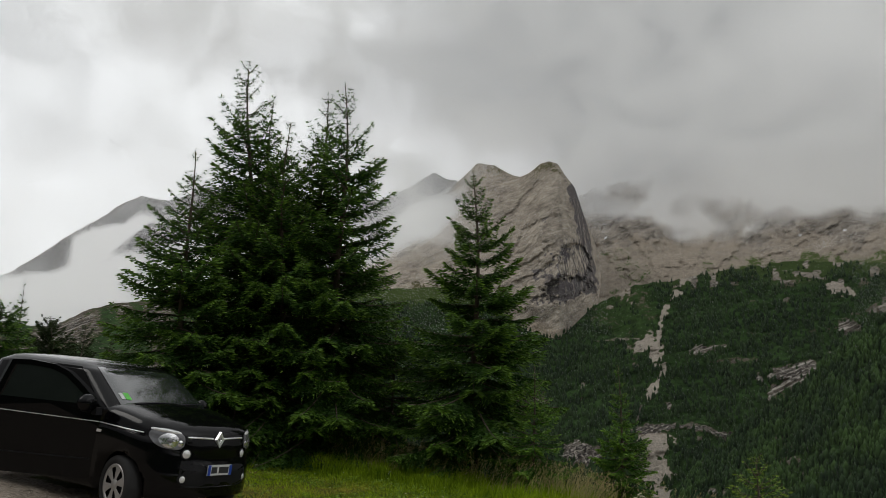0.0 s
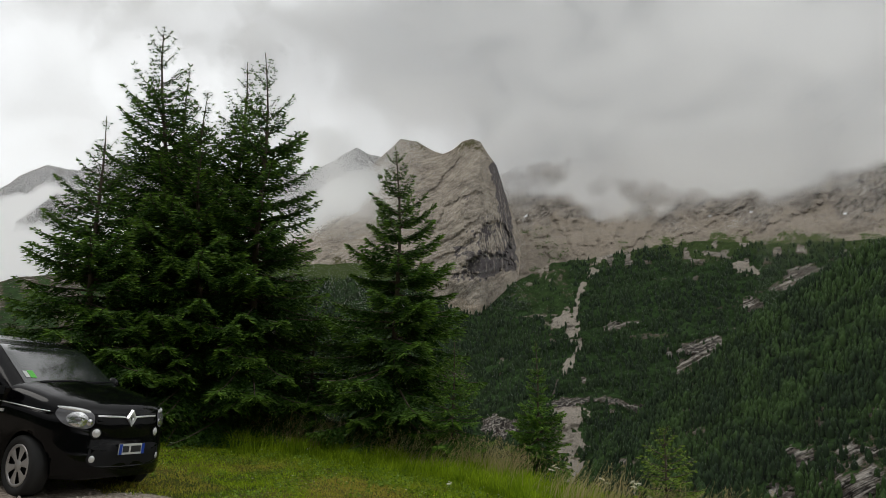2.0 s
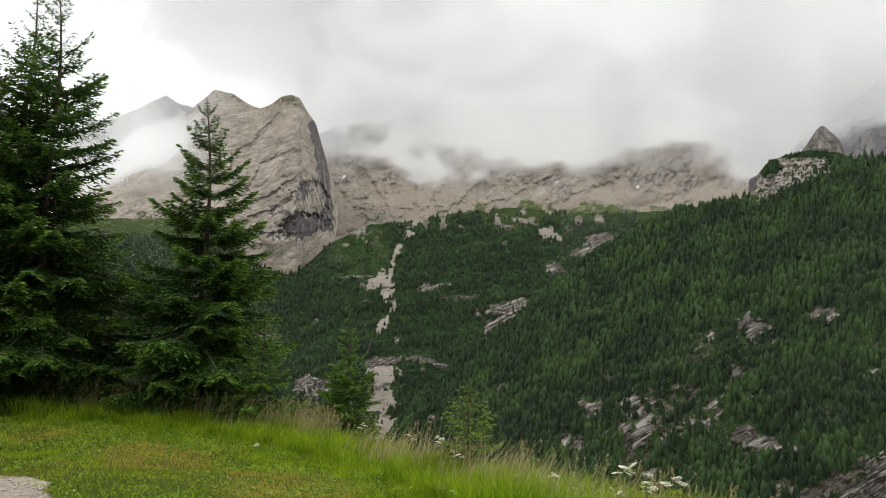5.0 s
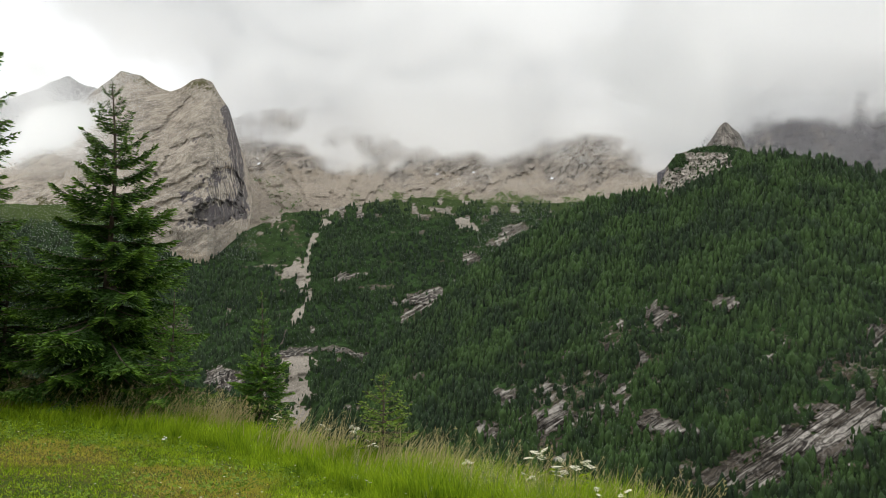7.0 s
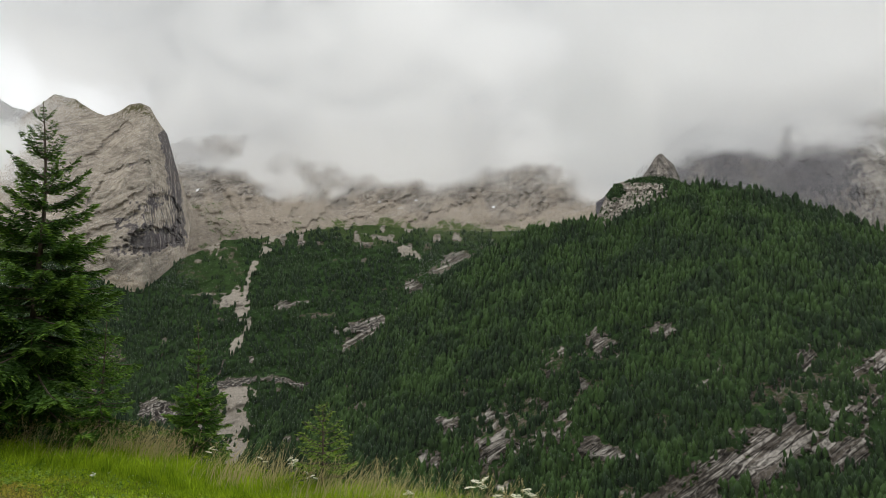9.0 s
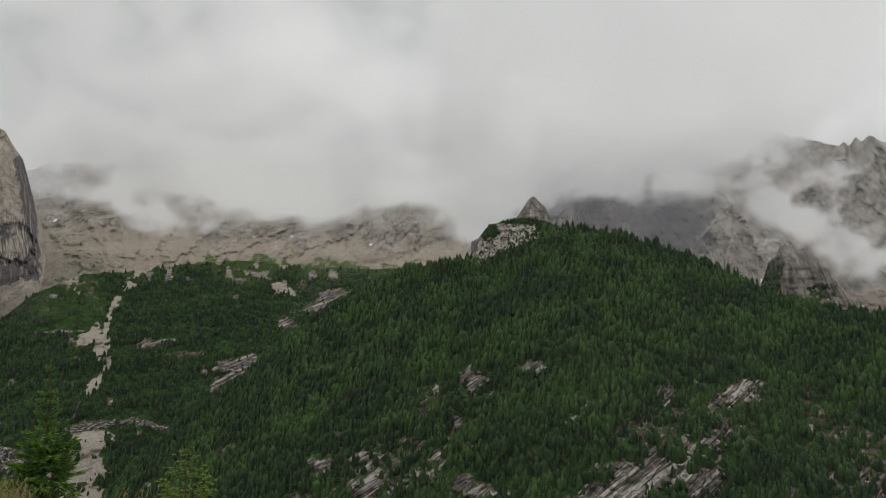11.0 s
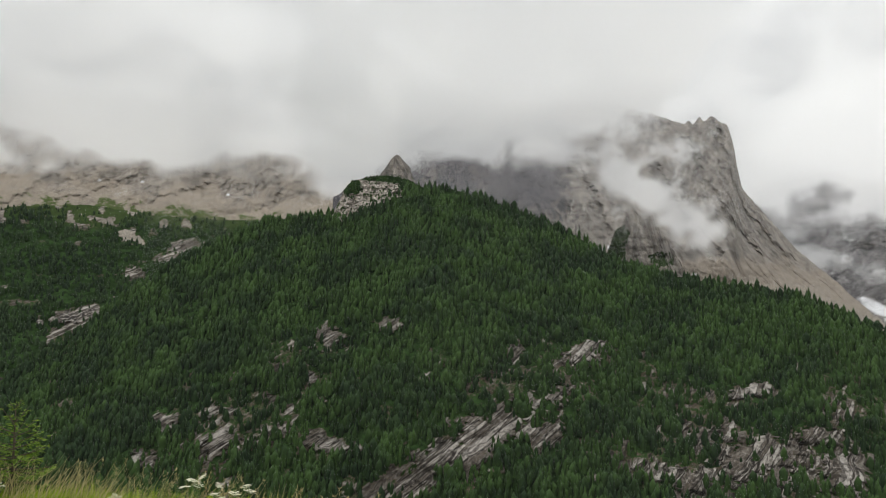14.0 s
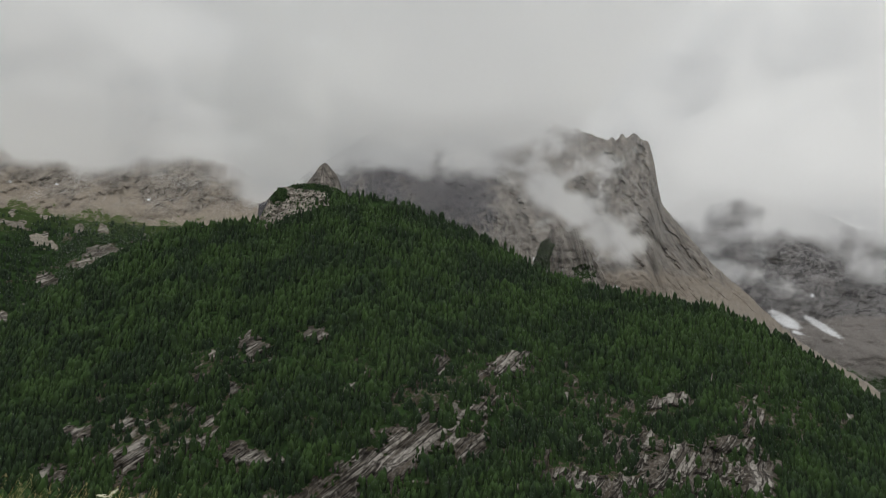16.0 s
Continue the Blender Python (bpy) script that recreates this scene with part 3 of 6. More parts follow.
# the rock tower half in cloud
m = Massif([(41, 8.6, 2300), (43, 10.0, 2300), (45, 11.5, 2300), (47, 13.0, 2300), (50, 15.0, 2280), (53, 15.8, 2280), (56, 16, 2270), (58.5, 15.8, 2260), (60, 16.0, 2250), (62.3, 15.5, 2250), (64.5, 14.8, 2230), (66.6, 14.0, 2220), (66.9, 14.35, 2220), (67.2, 14.0, 2220), (67.6, 14.5, 2220), (68.0, 14.2, 2210),
            (68.4, 14.45, 2210), (69.0, 14.1, 2210), (69.5, 13.9, 2210), (69.9, 12.5, 2210), (70.2, 10.6, 2220), (70.5, 9.3, 2230), (71.8, 7.7, 2240), (74.2, 4.9, 2250), (76.8, 2.5, 2260), (79, 0.3, 2270), (84, -3, 2300)],
           [(41, 4, 1800), (62, 1, 1750), (84, -6, 1850)], 420, 270, far=1.25, high=0.95, rough=65, size=170, jag=0.25, octaves=7, dip=(0.355, -0.79, 0.5), layers=0.35, blocks=0.20)
# grooves pushed back and painted darker along their lines
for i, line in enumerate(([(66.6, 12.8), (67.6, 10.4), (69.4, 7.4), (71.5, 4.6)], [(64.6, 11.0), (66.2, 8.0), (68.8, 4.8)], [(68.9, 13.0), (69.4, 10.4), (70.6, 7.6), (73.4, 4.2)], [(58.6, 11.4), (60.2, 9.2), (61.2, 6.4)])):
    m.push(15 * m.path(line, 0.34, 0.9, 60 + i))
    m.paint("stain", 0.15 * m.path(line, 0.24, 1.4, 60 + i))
# cloud shade over the west flank is painted in, among random darker tone
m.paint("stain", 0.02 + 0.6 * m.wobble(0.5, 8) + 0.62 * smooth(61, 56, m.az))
m.paint("steep", 0.85 * smooth(5, 8, m.el + 3 * m.wobble(0.5)) * smooth(56, 62, m.az))
m.paint("scree", 0.7 * smooth(6.5, 3.5, m.el + 3 * m.wobble(0.5)) + 0.9 * m.spot(53.6, 7.9, 1.2, 0.5, -25))
m.paint("snow", m.spot(67.3, 3.5, 0.2, 0.08, 0, 0.2) + m.spot(61.4, 5.3, 0.1, 0.25, 20, 0.2))
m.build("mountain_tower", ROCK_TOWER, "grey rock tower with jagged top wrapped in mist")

# a buttress at the foot of the tower
m = Massif([(60.6, 3.0, 1738), (61.3, 5.2, 1736), (61.9, 6.7, 1734), (62.6, 7.5, 1732), (63.4, 7.75, 1732), (64.4, 7.55, 1732), (65.0, 6.6, 1734), (65.8, 5.4, 1736), (67.0, 3.0, 1740)],
           [(60.6, 1.5, 1705), (67.0, 1.5, 1705)], 140, 100, rough=34, size=40, back=60, jag=0.55, layers=0.6, dip=(1.0, -0.5, 0.18))
m.paint("steep", 0.6 * np.ones(m.az.shape))
m.paint("veg", 0.75 * m.spot(61.9, 5.6, 0.7, 1.3, 0, 0.9) + 0.6 * m.spot(65.2, 4.6, 0.7, 0.5, 0, 0.9))
m.build("buttress", ROCK_TOWER, "grey rock buttress with dark shrubs below the tower", "rock")

# farther slopes with old snow
m = Massif([(66, 6, 3500), (72, 9.6, 3500), (76, 10.4, 3500), (80, 9.0, 3500), (83, 7.4, 3500), (88, 6.5, 3500), (100, 5, 3500), (115, 3, 3500)],
           [(66, -4, 2700), (115, -8, 2700)], 260, 170, rough=160, size=300, octaves=7)
m.paint("scree", 0.9 * smooth(2.6, 0.8, m.el + 2 * m.wobble(0.5)))
m.paint("steep", 0.8 * smooth(2, 4, m.el))
m.paint("veg", 0.7 * smooth(-0.5, -3, m.el + 2 * m.wobble(0.7)))
m.paint("snow", m.spot(78.4, 1.45, 1.05, 0.36, -30, 0.18) + m.spot(80.8, 1.0, 1.4, 0.20, -33, 0.15) + m.spot(79.3, 0.55, 0.35, 0.09, -20, 0.2) + m.spot(80.2, 3.1, 0.25, 0.07, -60, 0.2))
m.build("mountain_snow_slopes", ROCK_GREY, "dark far slopes with patches of old snow")


# the wooded slope behind the road, out of view, that darkens reflections
m = Massif([(96, 6, 260), (125, 16, 200), (160, 20, 180), (200, 17, 180), (240, 15, 180), (275, 12, 200), (305, 7, 240), (318, 4, 260)],
           [(96, -4, 90), (125, 0, 60), (160, 1, 45), (240, 1, 45), (275, 1, 60), (318, 0, 110)], 300, 60, rough=12, size=18, back=60, jag=1.8)
m.paint("veg", np.ones(m.az.shape))
m.build("slope_behind", ROCK_HILL, "dark wooded slope rising behind the road", "hillside")


# ---- forests ----
def scatter(massif, bare, count, seed, lo, hi, shrink=0.35):
    """Bases and heights of trees on a mountainside, thinned where it is bare."""
    g = np.random.default_rng(seed)
    p = massif.front
    rows, cols = p.shape[:2]
    i, j = g.random(count) * (rows - 2), g.random(count) * (cols - 2)
    a, b = i.astype(int), j.astype(int)
    fi, fj = (i - a)[:, None], (j - b)[:, None]
    at = p[a, b] * (1 - fi) * (1 - fj) + p[a + 1, b] * fi * (1 - fj) + p[a, b + 1] * (1 - fi) * fj + p[a + 1, b + 1] * fi * fj
    keep = g.random(count) > bare[a, b] * 0.97
    at, tall = at[keep], (lo + (hi - lo) * g.random(count) ** 1.3)[keep]
    tall = tall * (1 - shrink * bare[a, b][keep])
    return at, tall, g


def forest(name, at, tall, g, mat, label, sides=5, rings=3, slim=0.17):
    """Many small conifers in one mesh, each a ragged spire."""
    n = len(at)
    ang = g.random((n, 1, 1)) * 6.283 + np.arange(sides)[None, None, :] * (2 * math.pi / sides) + 0.5 * np.arange(rings)[None, :, None]
    low = np.linspace(0.0, 0.72, rings)[None, :, None]
    wide = slim * (0.7 + 0.7 * g.random((n, 1, 1))) * tall[:, None, None]
    rounder = g.random((n, 1, 1)) ** 0.7
    rim = ((1 - rounder) * np.interp(low, (0, 0.30, 1), (0.72, 0.80, 0.0)) + rounder * np.interp(low, (0, 0.36, 0.72, 1), (0.62, 0.90, 0.70, 0.0))) * wide * (0.55 + 0.9 * g.random((n, rings, sides)))
    ring = stack3(rim * np.cos(ang), rim * np.sin(ang), tall[:, None, None] * (low - 0.10 + 0.10 * (g.random((n, rings, sides)) - 0.5)))
    tip = stack3(0 * tall, 0 * tall, tall)[:, None, :]
    verts = np.concatenate([ring.reshape(n, -1, 3), tip], 1) + at[:, None, :]
    s, tri = np.arange(sides), []
    for k in range(rings - 1):
        a, b = k * sides + s, k * sides + (s + 1) % sides
        tri += [np.stack([a, b, b + sides], 1), np.stack([a, b + sides, a + sides], 1)]
    a = (rings - 1) * sides
    tri.append(np.stack([a + s, a + (s + 1) % sides, 0 * s + rings * sides], 1))
    tri = np.concatenate(tri)[None] + (np.arange(n) * (rings * sides + 1))[:, None, None]
    me = mesh_of(name, verts.reshape(-1, 3), tri.reshape(-1, 3), {"tint": np.repeat(g.random(n), rings * sides + 1)})
    me.materials.append(mat)
    return tagged(new(name, me), label, "forest", kind="stuff")


forest("hill_forest", *scatter(HILL, HILL_BARE, 36000, 5, 7, 19), FOREST, "dense dark green spruce and larch forest on a hill", slim=0.28)
forest("summit_bushes", *scatter(CLIFF, CLIFF_BARE**2, 2400, 8, 2.0, 6.0), FOREST, "dark green bushes on a rocky summit", slim=0.4)
forest("shelf_forest", *scatter(SHELF, SHELF_BARE, 22000, 6, 7, 16), FOREST_FAR, "dark green spruce forest on a mountain shelf", slim=0.25)


# ---- clouds ----
def cloud_material():
    m, N = material("cloud_vapour")
    at = N.add("ShaderNodeNewGeometry").outputs["Position"]
    curl = N.noise(N.scaled(at, (0.0046, 0.0046, 0.0056)), 1.0, 4.5, 0.5, 0.4)
    thick = N.math("ADD", N.attribute("thick"), N.math("MULTIPLY", N.math("MULTIPLY", N.math("SUBTRACT", curl, 0.5), 1.25), N.attribute("edge")))
    alpha = N.math("MAXIMUM", N.math("MULTIPLY", N.step(thick, -0.02, 1.0), 0.97), 0.018)
    droplets = N.add("ShaderNodeTexWhiteNoise", {"Vector": N.scaled(at, (7.31, 7.31, 7.31))}).outputs["Value"]
    alpha = N.math("GREATER_THAN", alpha, droplets)
    billow = N.noise(N.scaled(at, (0.0016, 0.0016, 0.0022)), 1.0, 5, 0.5, 0.3)
    white = N.mix(N.step(N.math("ADD", N.math("MULTIPLY", billow, 0.7), N.math("MULTIPLY", curl, 0.3)), 0.36, 0.62), rgb(0.38, 0.385, 0.39), rgb(0.53, 0.53, 0.527))
    # brightness painted in: whiter where the cloud should look lit
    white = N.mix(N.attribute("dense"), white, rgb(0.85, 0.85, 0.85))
    lively = N.step(N.math("ADD", N.math("MULTIPLY", billow, 0.6), N.math("MULTIPLY", curl, 0.4)), 0.34, 0.66)
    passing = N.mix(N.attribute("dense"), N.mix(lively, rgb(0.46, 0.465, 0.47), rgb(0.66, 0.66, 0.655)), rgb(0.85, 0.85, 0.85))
    lit = N.add("ShaderNodeAddShader", {0: N.add("ShaderNodeBsdfDiffuse", {0: white}).outputs[0], 1: N.add("ShaderNodeBsdfTranslucent", {0: passing}).outputs[0]}).outputs[0]
    body = N.add("ShaderNodeMixShader", {0: alpha, 1: N.add("ShaderNodeBsdfTransparent").outputs[0], 2: lit}).outputs[0]
    N.add("ShaderNodeOutputMaterial", {0: body})
    return m


CLOUD = cloud_material()


def cloud(name, dist, density, label, nu=420, nv=110, az0=-75.0, az1=125.0, el0=-3.0, el1=32.0, white=0.0):
    """A bank of cloud across the valley; density(az, el, soft, puff) gives its thickness, dist(az, el) its distance,
    white the brightness painted into it high up.
    """
    az, el = np.meshgrid(np.linspace(az0, az1, nu), np.linspace(el0, el1, nv))
    soft = fbm(stack3(az * 0.16, el * 0.30, 2560), 5, 0.55)
    puff = fbm(stack3(az * 0.42, el * 0.66, 2569), 5, 0.55)
    thick = np.clip(density(az, el, 2 * (soft - 0.5), 2 * (puff - 0.5)), 0, 1.2)
    edge = smooth(0.12, 0.50, thick) * np.clip((1.30 - thick) * 2, 0, 1)
    swell = fbm(stack3(az * 0.16, el * 0.20, 3.3), 2, 0.5)
    r = dist(az, el) * (1 - 0.004 * (el - el0) + 0.012 * (swell - 0.5))
    p = polar(az, r, EYE + r * np.tan(np.radians(el)))
    # dense holds painted light: sunlit white to the left, lifted mist high up
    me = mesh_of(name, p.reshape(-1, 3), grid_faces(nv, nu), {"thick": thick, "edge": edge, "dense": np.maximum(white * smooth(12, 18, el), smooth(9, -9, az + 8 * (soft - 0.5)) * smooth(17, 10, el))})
    me.materials.append(CLOUD)
    ob = tagged(new(name, me), label, "cloud", kind="stuff")
    ob.visible_shadow = False
    return ob


def ribbon(a, e, points):
    """Degrees from a line of (bearing, rise) points."""
    best = np.full(a.shape, 99.0)
    for (a0, e0), (a1, e1) in zip(points, points[1:]):
        d = np.array((a1 - a0, e1 - e0))
        t = np.clip(((a - a0) * d[0] + (e - e0) * d[1]) / (d @ d), 0, 1)
        best = np.minimum(best, np.hypot(a - a0 - t * d[0], e - e0 - t * d[1]))
    return best


def far_bank(a, e, s, p):
    low = np.interp(a, (-60, -30, -27.9, -26.4, -25.3, -23.2, -21, -17, -10, 0, 6, 9), (4.5, 5.0, 5.3, 5.8, 6.4, 6.8, 6.6, 8.5, 9, 9.5, 4, -9))
    valley = 1.1 * smooth(-0.7, 0.9, low - e + 1.0 * s + 0.7 * p)
    upper = np.interp(a, (-26.4, -25.4, -23.9, -22.6, -21.8, -21, -19.7, -17), (6.4, 8.0, 8.4, 8.9, 9.9, 9.9, 9.9, 10.2))
    under = np.interp(a, (-25.4, -23.4, -23.2, -22.1, -21.3, -21, -19.7), (5.5, 6.7, 7.2, 8.2, 9.1, 9.4, 9.6))
    tongue = 1.0 * smooth(-0.35, 0.45, upper - e + 0.8 * s + 0.6 * p) * smooth(-0.15, 0.15, e - under) * smooth(-26.6, -25.4, a) * smooth(-16, -19, a)
    valley = np.maximum(valley, tongue)
    base = np.interp(a, (-30, -14, -4, 3, 8, 11, 17, 24, 30, 36, 41, 50, 62, 66, 70, 72, 76, 79, 82, 86, 118), (16.5, 16.5, 14.0, 13.4, 12.6, 10.9, 10.8, 10.8, 10.5, 10.0, 10.0, 11, 11, 11, 9.5, 8.0, 7.2, 6.6, 5.8, 5.4, 5.4))
    deck = 1.15 * smooth(-2.6 - 1.6 * smooth(13, 7, a), 2.4 + 3.6 * smooth(13, 5, a), e - base + (2.4 + 1.6 * smooth(68, 72, a)) * s * smooth(18, 12, e) + 1.7 * p * smooth(18, 12, e))
    deck = np.maximum(deck, 0.6 * smooth(0.05, 0.7, 1.6 * s + 1.4 * p) * smooth(2.2, 4.6, e) * smooth(70.5, 74, a))
    deck = deck * (1 - 0.6 * smooth(1.7, 0.2, np.hypot((a - 75.2) / 2.2, (e - 8.4) / 0.9) + 0.9 * s + 0.9 * p))
    deck = deck * (1 - 0.52 * smooth(15, -10, a))
    veil = 0.05 + 0.29 * smooth(14, 6, a)
    return np.maximum(np.maximum(valley, deck), veil)


def tower_mist(a, e, s, p):
    """Torn mist over the tower, closing to a lid above it."""
    base = np.interp(a, (30, 38, 41, 44, 47, 50, 54, 57, 60, 63, 65.0, 66.4, 68, 70, 76, 88), (12, 10.8, 10.4, 10.4, 10.8, 11.2, 11.4, 11.7, 12.9, 13.9, 14.6, 15.8, 18.2, 20, 23, 28))
    shroud = 1.15 * smooth(-2.2, 2.6, e - base + (1.8 * s + 1.6 * p) * smooth(20, 14, e)) * smooth(34, 43, a + 3 * s) * smooth(80, 62, a + 3 * s)
    wisps = np.minimum(ribbon(a, e, ((56.5, 12.8), (59.5, 12.2), (62.3, 10.9), (64.4, 9.2), (66.0, 7.4))), 0.4 + ribbon(a, e, ((59.0, 15.0), (61.5, 14.4), (64.5, 13.2), (66.6, 13.0))))
    wisps = np.minimum(wisps, 0.7 + ribbon(a, e, ((66.0, 9.6), (67.6, 6.4), (68.4, 4.6))))
    torn = 0.82 * smooth(2.6, -0.9, wisps + 2.2 * s + 3.4 * p) * smooth(3.5, 6.0, e + p)
    floor = 0.15 * smooth(44, 50, a) * smooth(3, 8, e) * smooth(73, 70, a) + 0.05 * smooth(44.5, 49, a) * smooth(62, 57, a + 3 * s) * smooth(7, 10, e) + 0.03
    return (shroud**3 + torn**3 + floor**3) ** (1 / 3)


def shoulder_mist(a, e, s, p):
    """Mist that clings to the peak's shoulder."""
    band = 0.95 * smooth(3.0, 0.2, abs(e - (9.4 + 0.72 * (a + 3))) + 1.6 * s) * smooth(5.0, 0.0, a + 2 * p) * smooth(-14, -8, a)
    return np.maximum(band, 0.42 * smooth(7, -1, a + 2 * s) * smooth(6, 9, e) * smooth(-14, -8, a) * smooth(17, 14, e))


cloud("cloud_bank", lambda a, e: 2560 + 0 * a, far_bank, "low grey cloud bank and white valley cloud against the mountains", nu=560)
# white lifts the mist's colour to match the brighter bank behind
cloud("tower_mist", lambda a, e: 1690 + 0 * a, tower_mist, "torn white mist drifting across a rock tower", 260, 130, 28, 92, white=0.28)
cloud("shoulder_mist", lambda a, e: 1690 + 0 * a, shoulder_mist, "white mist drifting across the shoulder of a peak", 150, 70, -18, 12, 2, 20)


def haze_material():
    m, N = material("valley_haze")
    at = N.add("ShaderNodeNewGeometry").outputs["Position"]
    veil = N.math("ADD", 0.005, N.math("MULTIPLY", N.noise(at, 0.004, 3), 0.009))
    N.add("ShaderNodeOutputMaterial", {0: N.add("ShaderNodeMixShader", {0: veil, 1: N.add("ShaderNodeBsdfTransparent").outputs[0], 2: N.add("ShaderNodeBsdfTranslucent", {0: rgb(0.8, 0.8, 0.8)}).outputs[0]}).outputs[0]})
    return m


haze = cloud("valley_haze", lambda a, e: 690 + 0 * a, lambda a, e, s, p: 0 * a, "thin damp haze over the valley", 120, 40, el0=-19.0)
haze.data.materials.clear()
haze.data.materials.append(haze_material())

# ---- ground ----
RIM = ((-180, 60), (-100, 60), (-60, 60), (-40, 55), (-30, 45), (-22, 24), (-15, 16.5), (-8, 14.5), (2, 13.4), (8, 12.4), (14.5, 10.6), (22, 9.0), (30, 8.2), (36, 7.6), (45, 6.8), (60, 5.8), (90, 4.4), (120, 6), (150, 30), (180, 60))


def rim(az):
    return np.interp(az, [a for a, r in RIM], [r for a, r in RIM])


def ground_height(x, y):
    """Height of the meadow, the drop behind its rim and the valley floor."""
    x, y = np.asarray(x, float), np.asarray(y, float)
    r, az = np.hypot(x, y), np.degrees(np.arctan2(x, y))
    near = np.minimum(r, 60) / np.maximum(r, 1e-6)
    base = -(0.105 * x + 0.04 * y) * near
    base = base - 0.06 * smooth(-0.9, -1.7, x) * smooth(4, 7, y) * smooth(40, 20, r)
    over = np.maximum(0, r - rim(az))
    drop = 0.62 * over * smooth(0, 5, over)
    drop = np.where(abs(az) > 125, drop * 0.1, drop)
    bumps = 0.10 * (fbm(stack3(x * 0.5, y * 0.5, 0.3), 4) - 0.5) + 0.05 * (fbm(stack3(x * 2.2, y * 2.2, 0.9), 3) - 0.5)
    return np.maximum(base - drop + bumps * smooth(1.5, 4, r), -420.0)


GRAVEL_EDGE = [(-40, 12.5), (-12, 11.0), (-5, 9.9), (-2.4, 9.2), (-1.6, 8.75), (-1.0, 8.0), (-0.7, 7.0), (-0.6, 5.5), (-0.2, 3.0), (1.0, -2.0), (8, -6), (30, -9)]


def gravel_mask(x, y):
    """1 on the gravel, 0 on the grass."""
    e = np.interp(x, [a for a, b in GRAVEL_EDGE], [b for a, b in GRAVEL_EDGE])
    wob = 1.3 * (fbm(stack3(x * 0.9, y * 0.9, 4.0), 4) - 0.5) + 0.7 * (fbm(stack3(x * 4.5, y * 4.5, 6.0), 4) - 0.5)
    return smooth(0.25, -0.25, (y - e) * 0.7 + wob)


def ground_material():
    m, N = material("meadow_and_gravel")
    at = N.add("ShaderNodeNewGeometry").outputs["Position"]
    patch = N.noise(at, 0.7, 4)
    fine = N.noise(at, 14, 5, 0.65)
    stone = N.add("ShaderNodeTexVoronoi", {"Vector": at, "Scale": 34.0}).outputs["Color"]
    dots = N.add("ShaderNodeTexVoronoi", {"Vector": at, "Scale": 34.0}).outputs["Distance"]
    turf = N.mix(N.step(patch, 0.35, 0.65), rgb(0.036, 0.058, 0.006), rgb(0.095, 0.088, 0.014))
    turf = N.mix(N.math("MULTIPLY", N.step(fine, 0.45, 0.7), 0.5), turf, rgb(0.17, 0.125, 0.035))
    grit = N.mix(N.add("ShaderNodeSeparateColor", {0: stone}).outputs[0], rgb(0.20, 0.165, 0.132), rgb(0.47, 0.405, 0.335))
    grit = N.mix(N.math("MULTIPLY", N.step(patch, 0.4, 0.65), 0.45), grit, rgb(0.25, 0.21, 0.17))
    tone = N.mix(N.step(N.math("ADD", N.attribute("gravel"), N.math("MULTIPLY", N.math("SUBTRACT", fine, 0.5), 0.8)), 0.35, 0.65), turf, grit)
    return finish(m, N, tone, 0.9, N.math("ADD", fine, N.math("MULTIPLY", dots, -0.8)), 0.6, 0.02, Specular_IOR_Level=0.08)


GROUND = ground_material()
az = np.linspace(-180, 180, 361)
rad = np.concatenate([[0.0], np.geomspace(0.5, 30, 170), np.geomspace(31.5, 4600, 50)])
A, Rr = np.meshgrid(az, rad)
gx, gy = Rr * np.sin(np.radians(A)), Rr * np.cos(np.radians(A))
gz = ground_height(gx, gy)
me = mesh_of("ground", stack3(gx, gy, gz).reshape(-1, 3), grid_faces(*A.shape)[:, ::-1], {"gravel": gravel_mask(gx, gy)})
me.materials.append(GROUND)
tagged(new("ground", me), "grassy terrace with a gravel pull-off above a valley", "ground", kind="structure")


# ---- things ----
def part(name, data, mat, parent, label=""):
    """Links a bmesh or mesh as one part under a thing or another part."""
    if isinstance(data, bmesh.types.BMesh):
        me = bpy.data.meshes.new(name)
        data.to_mesh(me)
        data.free()
        data = me
    if mat is not None:
        data.materials.append(mat)
    ob = new(name, data)
    ob.parent = parent
    return tagged(ob, label)


def needle_material(name, dark, light, tip):
    m, N = material(name)
    info = N.add("ShaderNodeNewGeometry")
    f = N.math("ADD", N.math("MULTIPLY", info.outputs["Random Per Island"], 0.65), N.math("MULTIPLY", N.noise(info.outputs["Position"], 1.1, 3), 0.35))
    tone = N.mix(f, rgb(*dark), rgb(*light))
    # paler tips: young shoots, and painted light on the outer sprays
    tone = N.mix(N.math("MULTIPLY", N.attribute("young"), f), tone, rgb(*tip))
    bsdf = N.add("ShaderNodeBsdfPrincipled", {"Base Color": tone, "Roughness": 0.6, "Specular IOR Level": 0.3})
    thin = N.add("ShaderNodeBsdfTranslucent", {0: tone})
    N.add("ShaderNodeOutputMaterial", {0: N.add("ShaderNodeMixShader", {0: 0.22, 1: bsdf.outputs[0], 2: thin.outputs[0]}).outputs[0]})
    return m


NEEDLES = needle_material("spruce_needles", (0.008, 0.026, 0.004), (0.064, 0.152, 0.017), (0.22, 0.39, 0.042))
NEEDLES_YOUNG = needle_material("young_spruce_needles", (0.022, 0.070, 0.008), (0.10, 0.22, 0.022), (0.28, 0.46, 0.05))
NEEDLES_LIGHT = needle_material("larch_needles", (0.085, 0.15, 0.015), (0.20, 0.31, 0.032), (0.32, 0.44, 0.055))
LEAVES = needle_material("broad_leaves", (0.014, 0.026, 0.007), (0.034, 0.056, 0.013), (0.05, 0.08, 0.02))


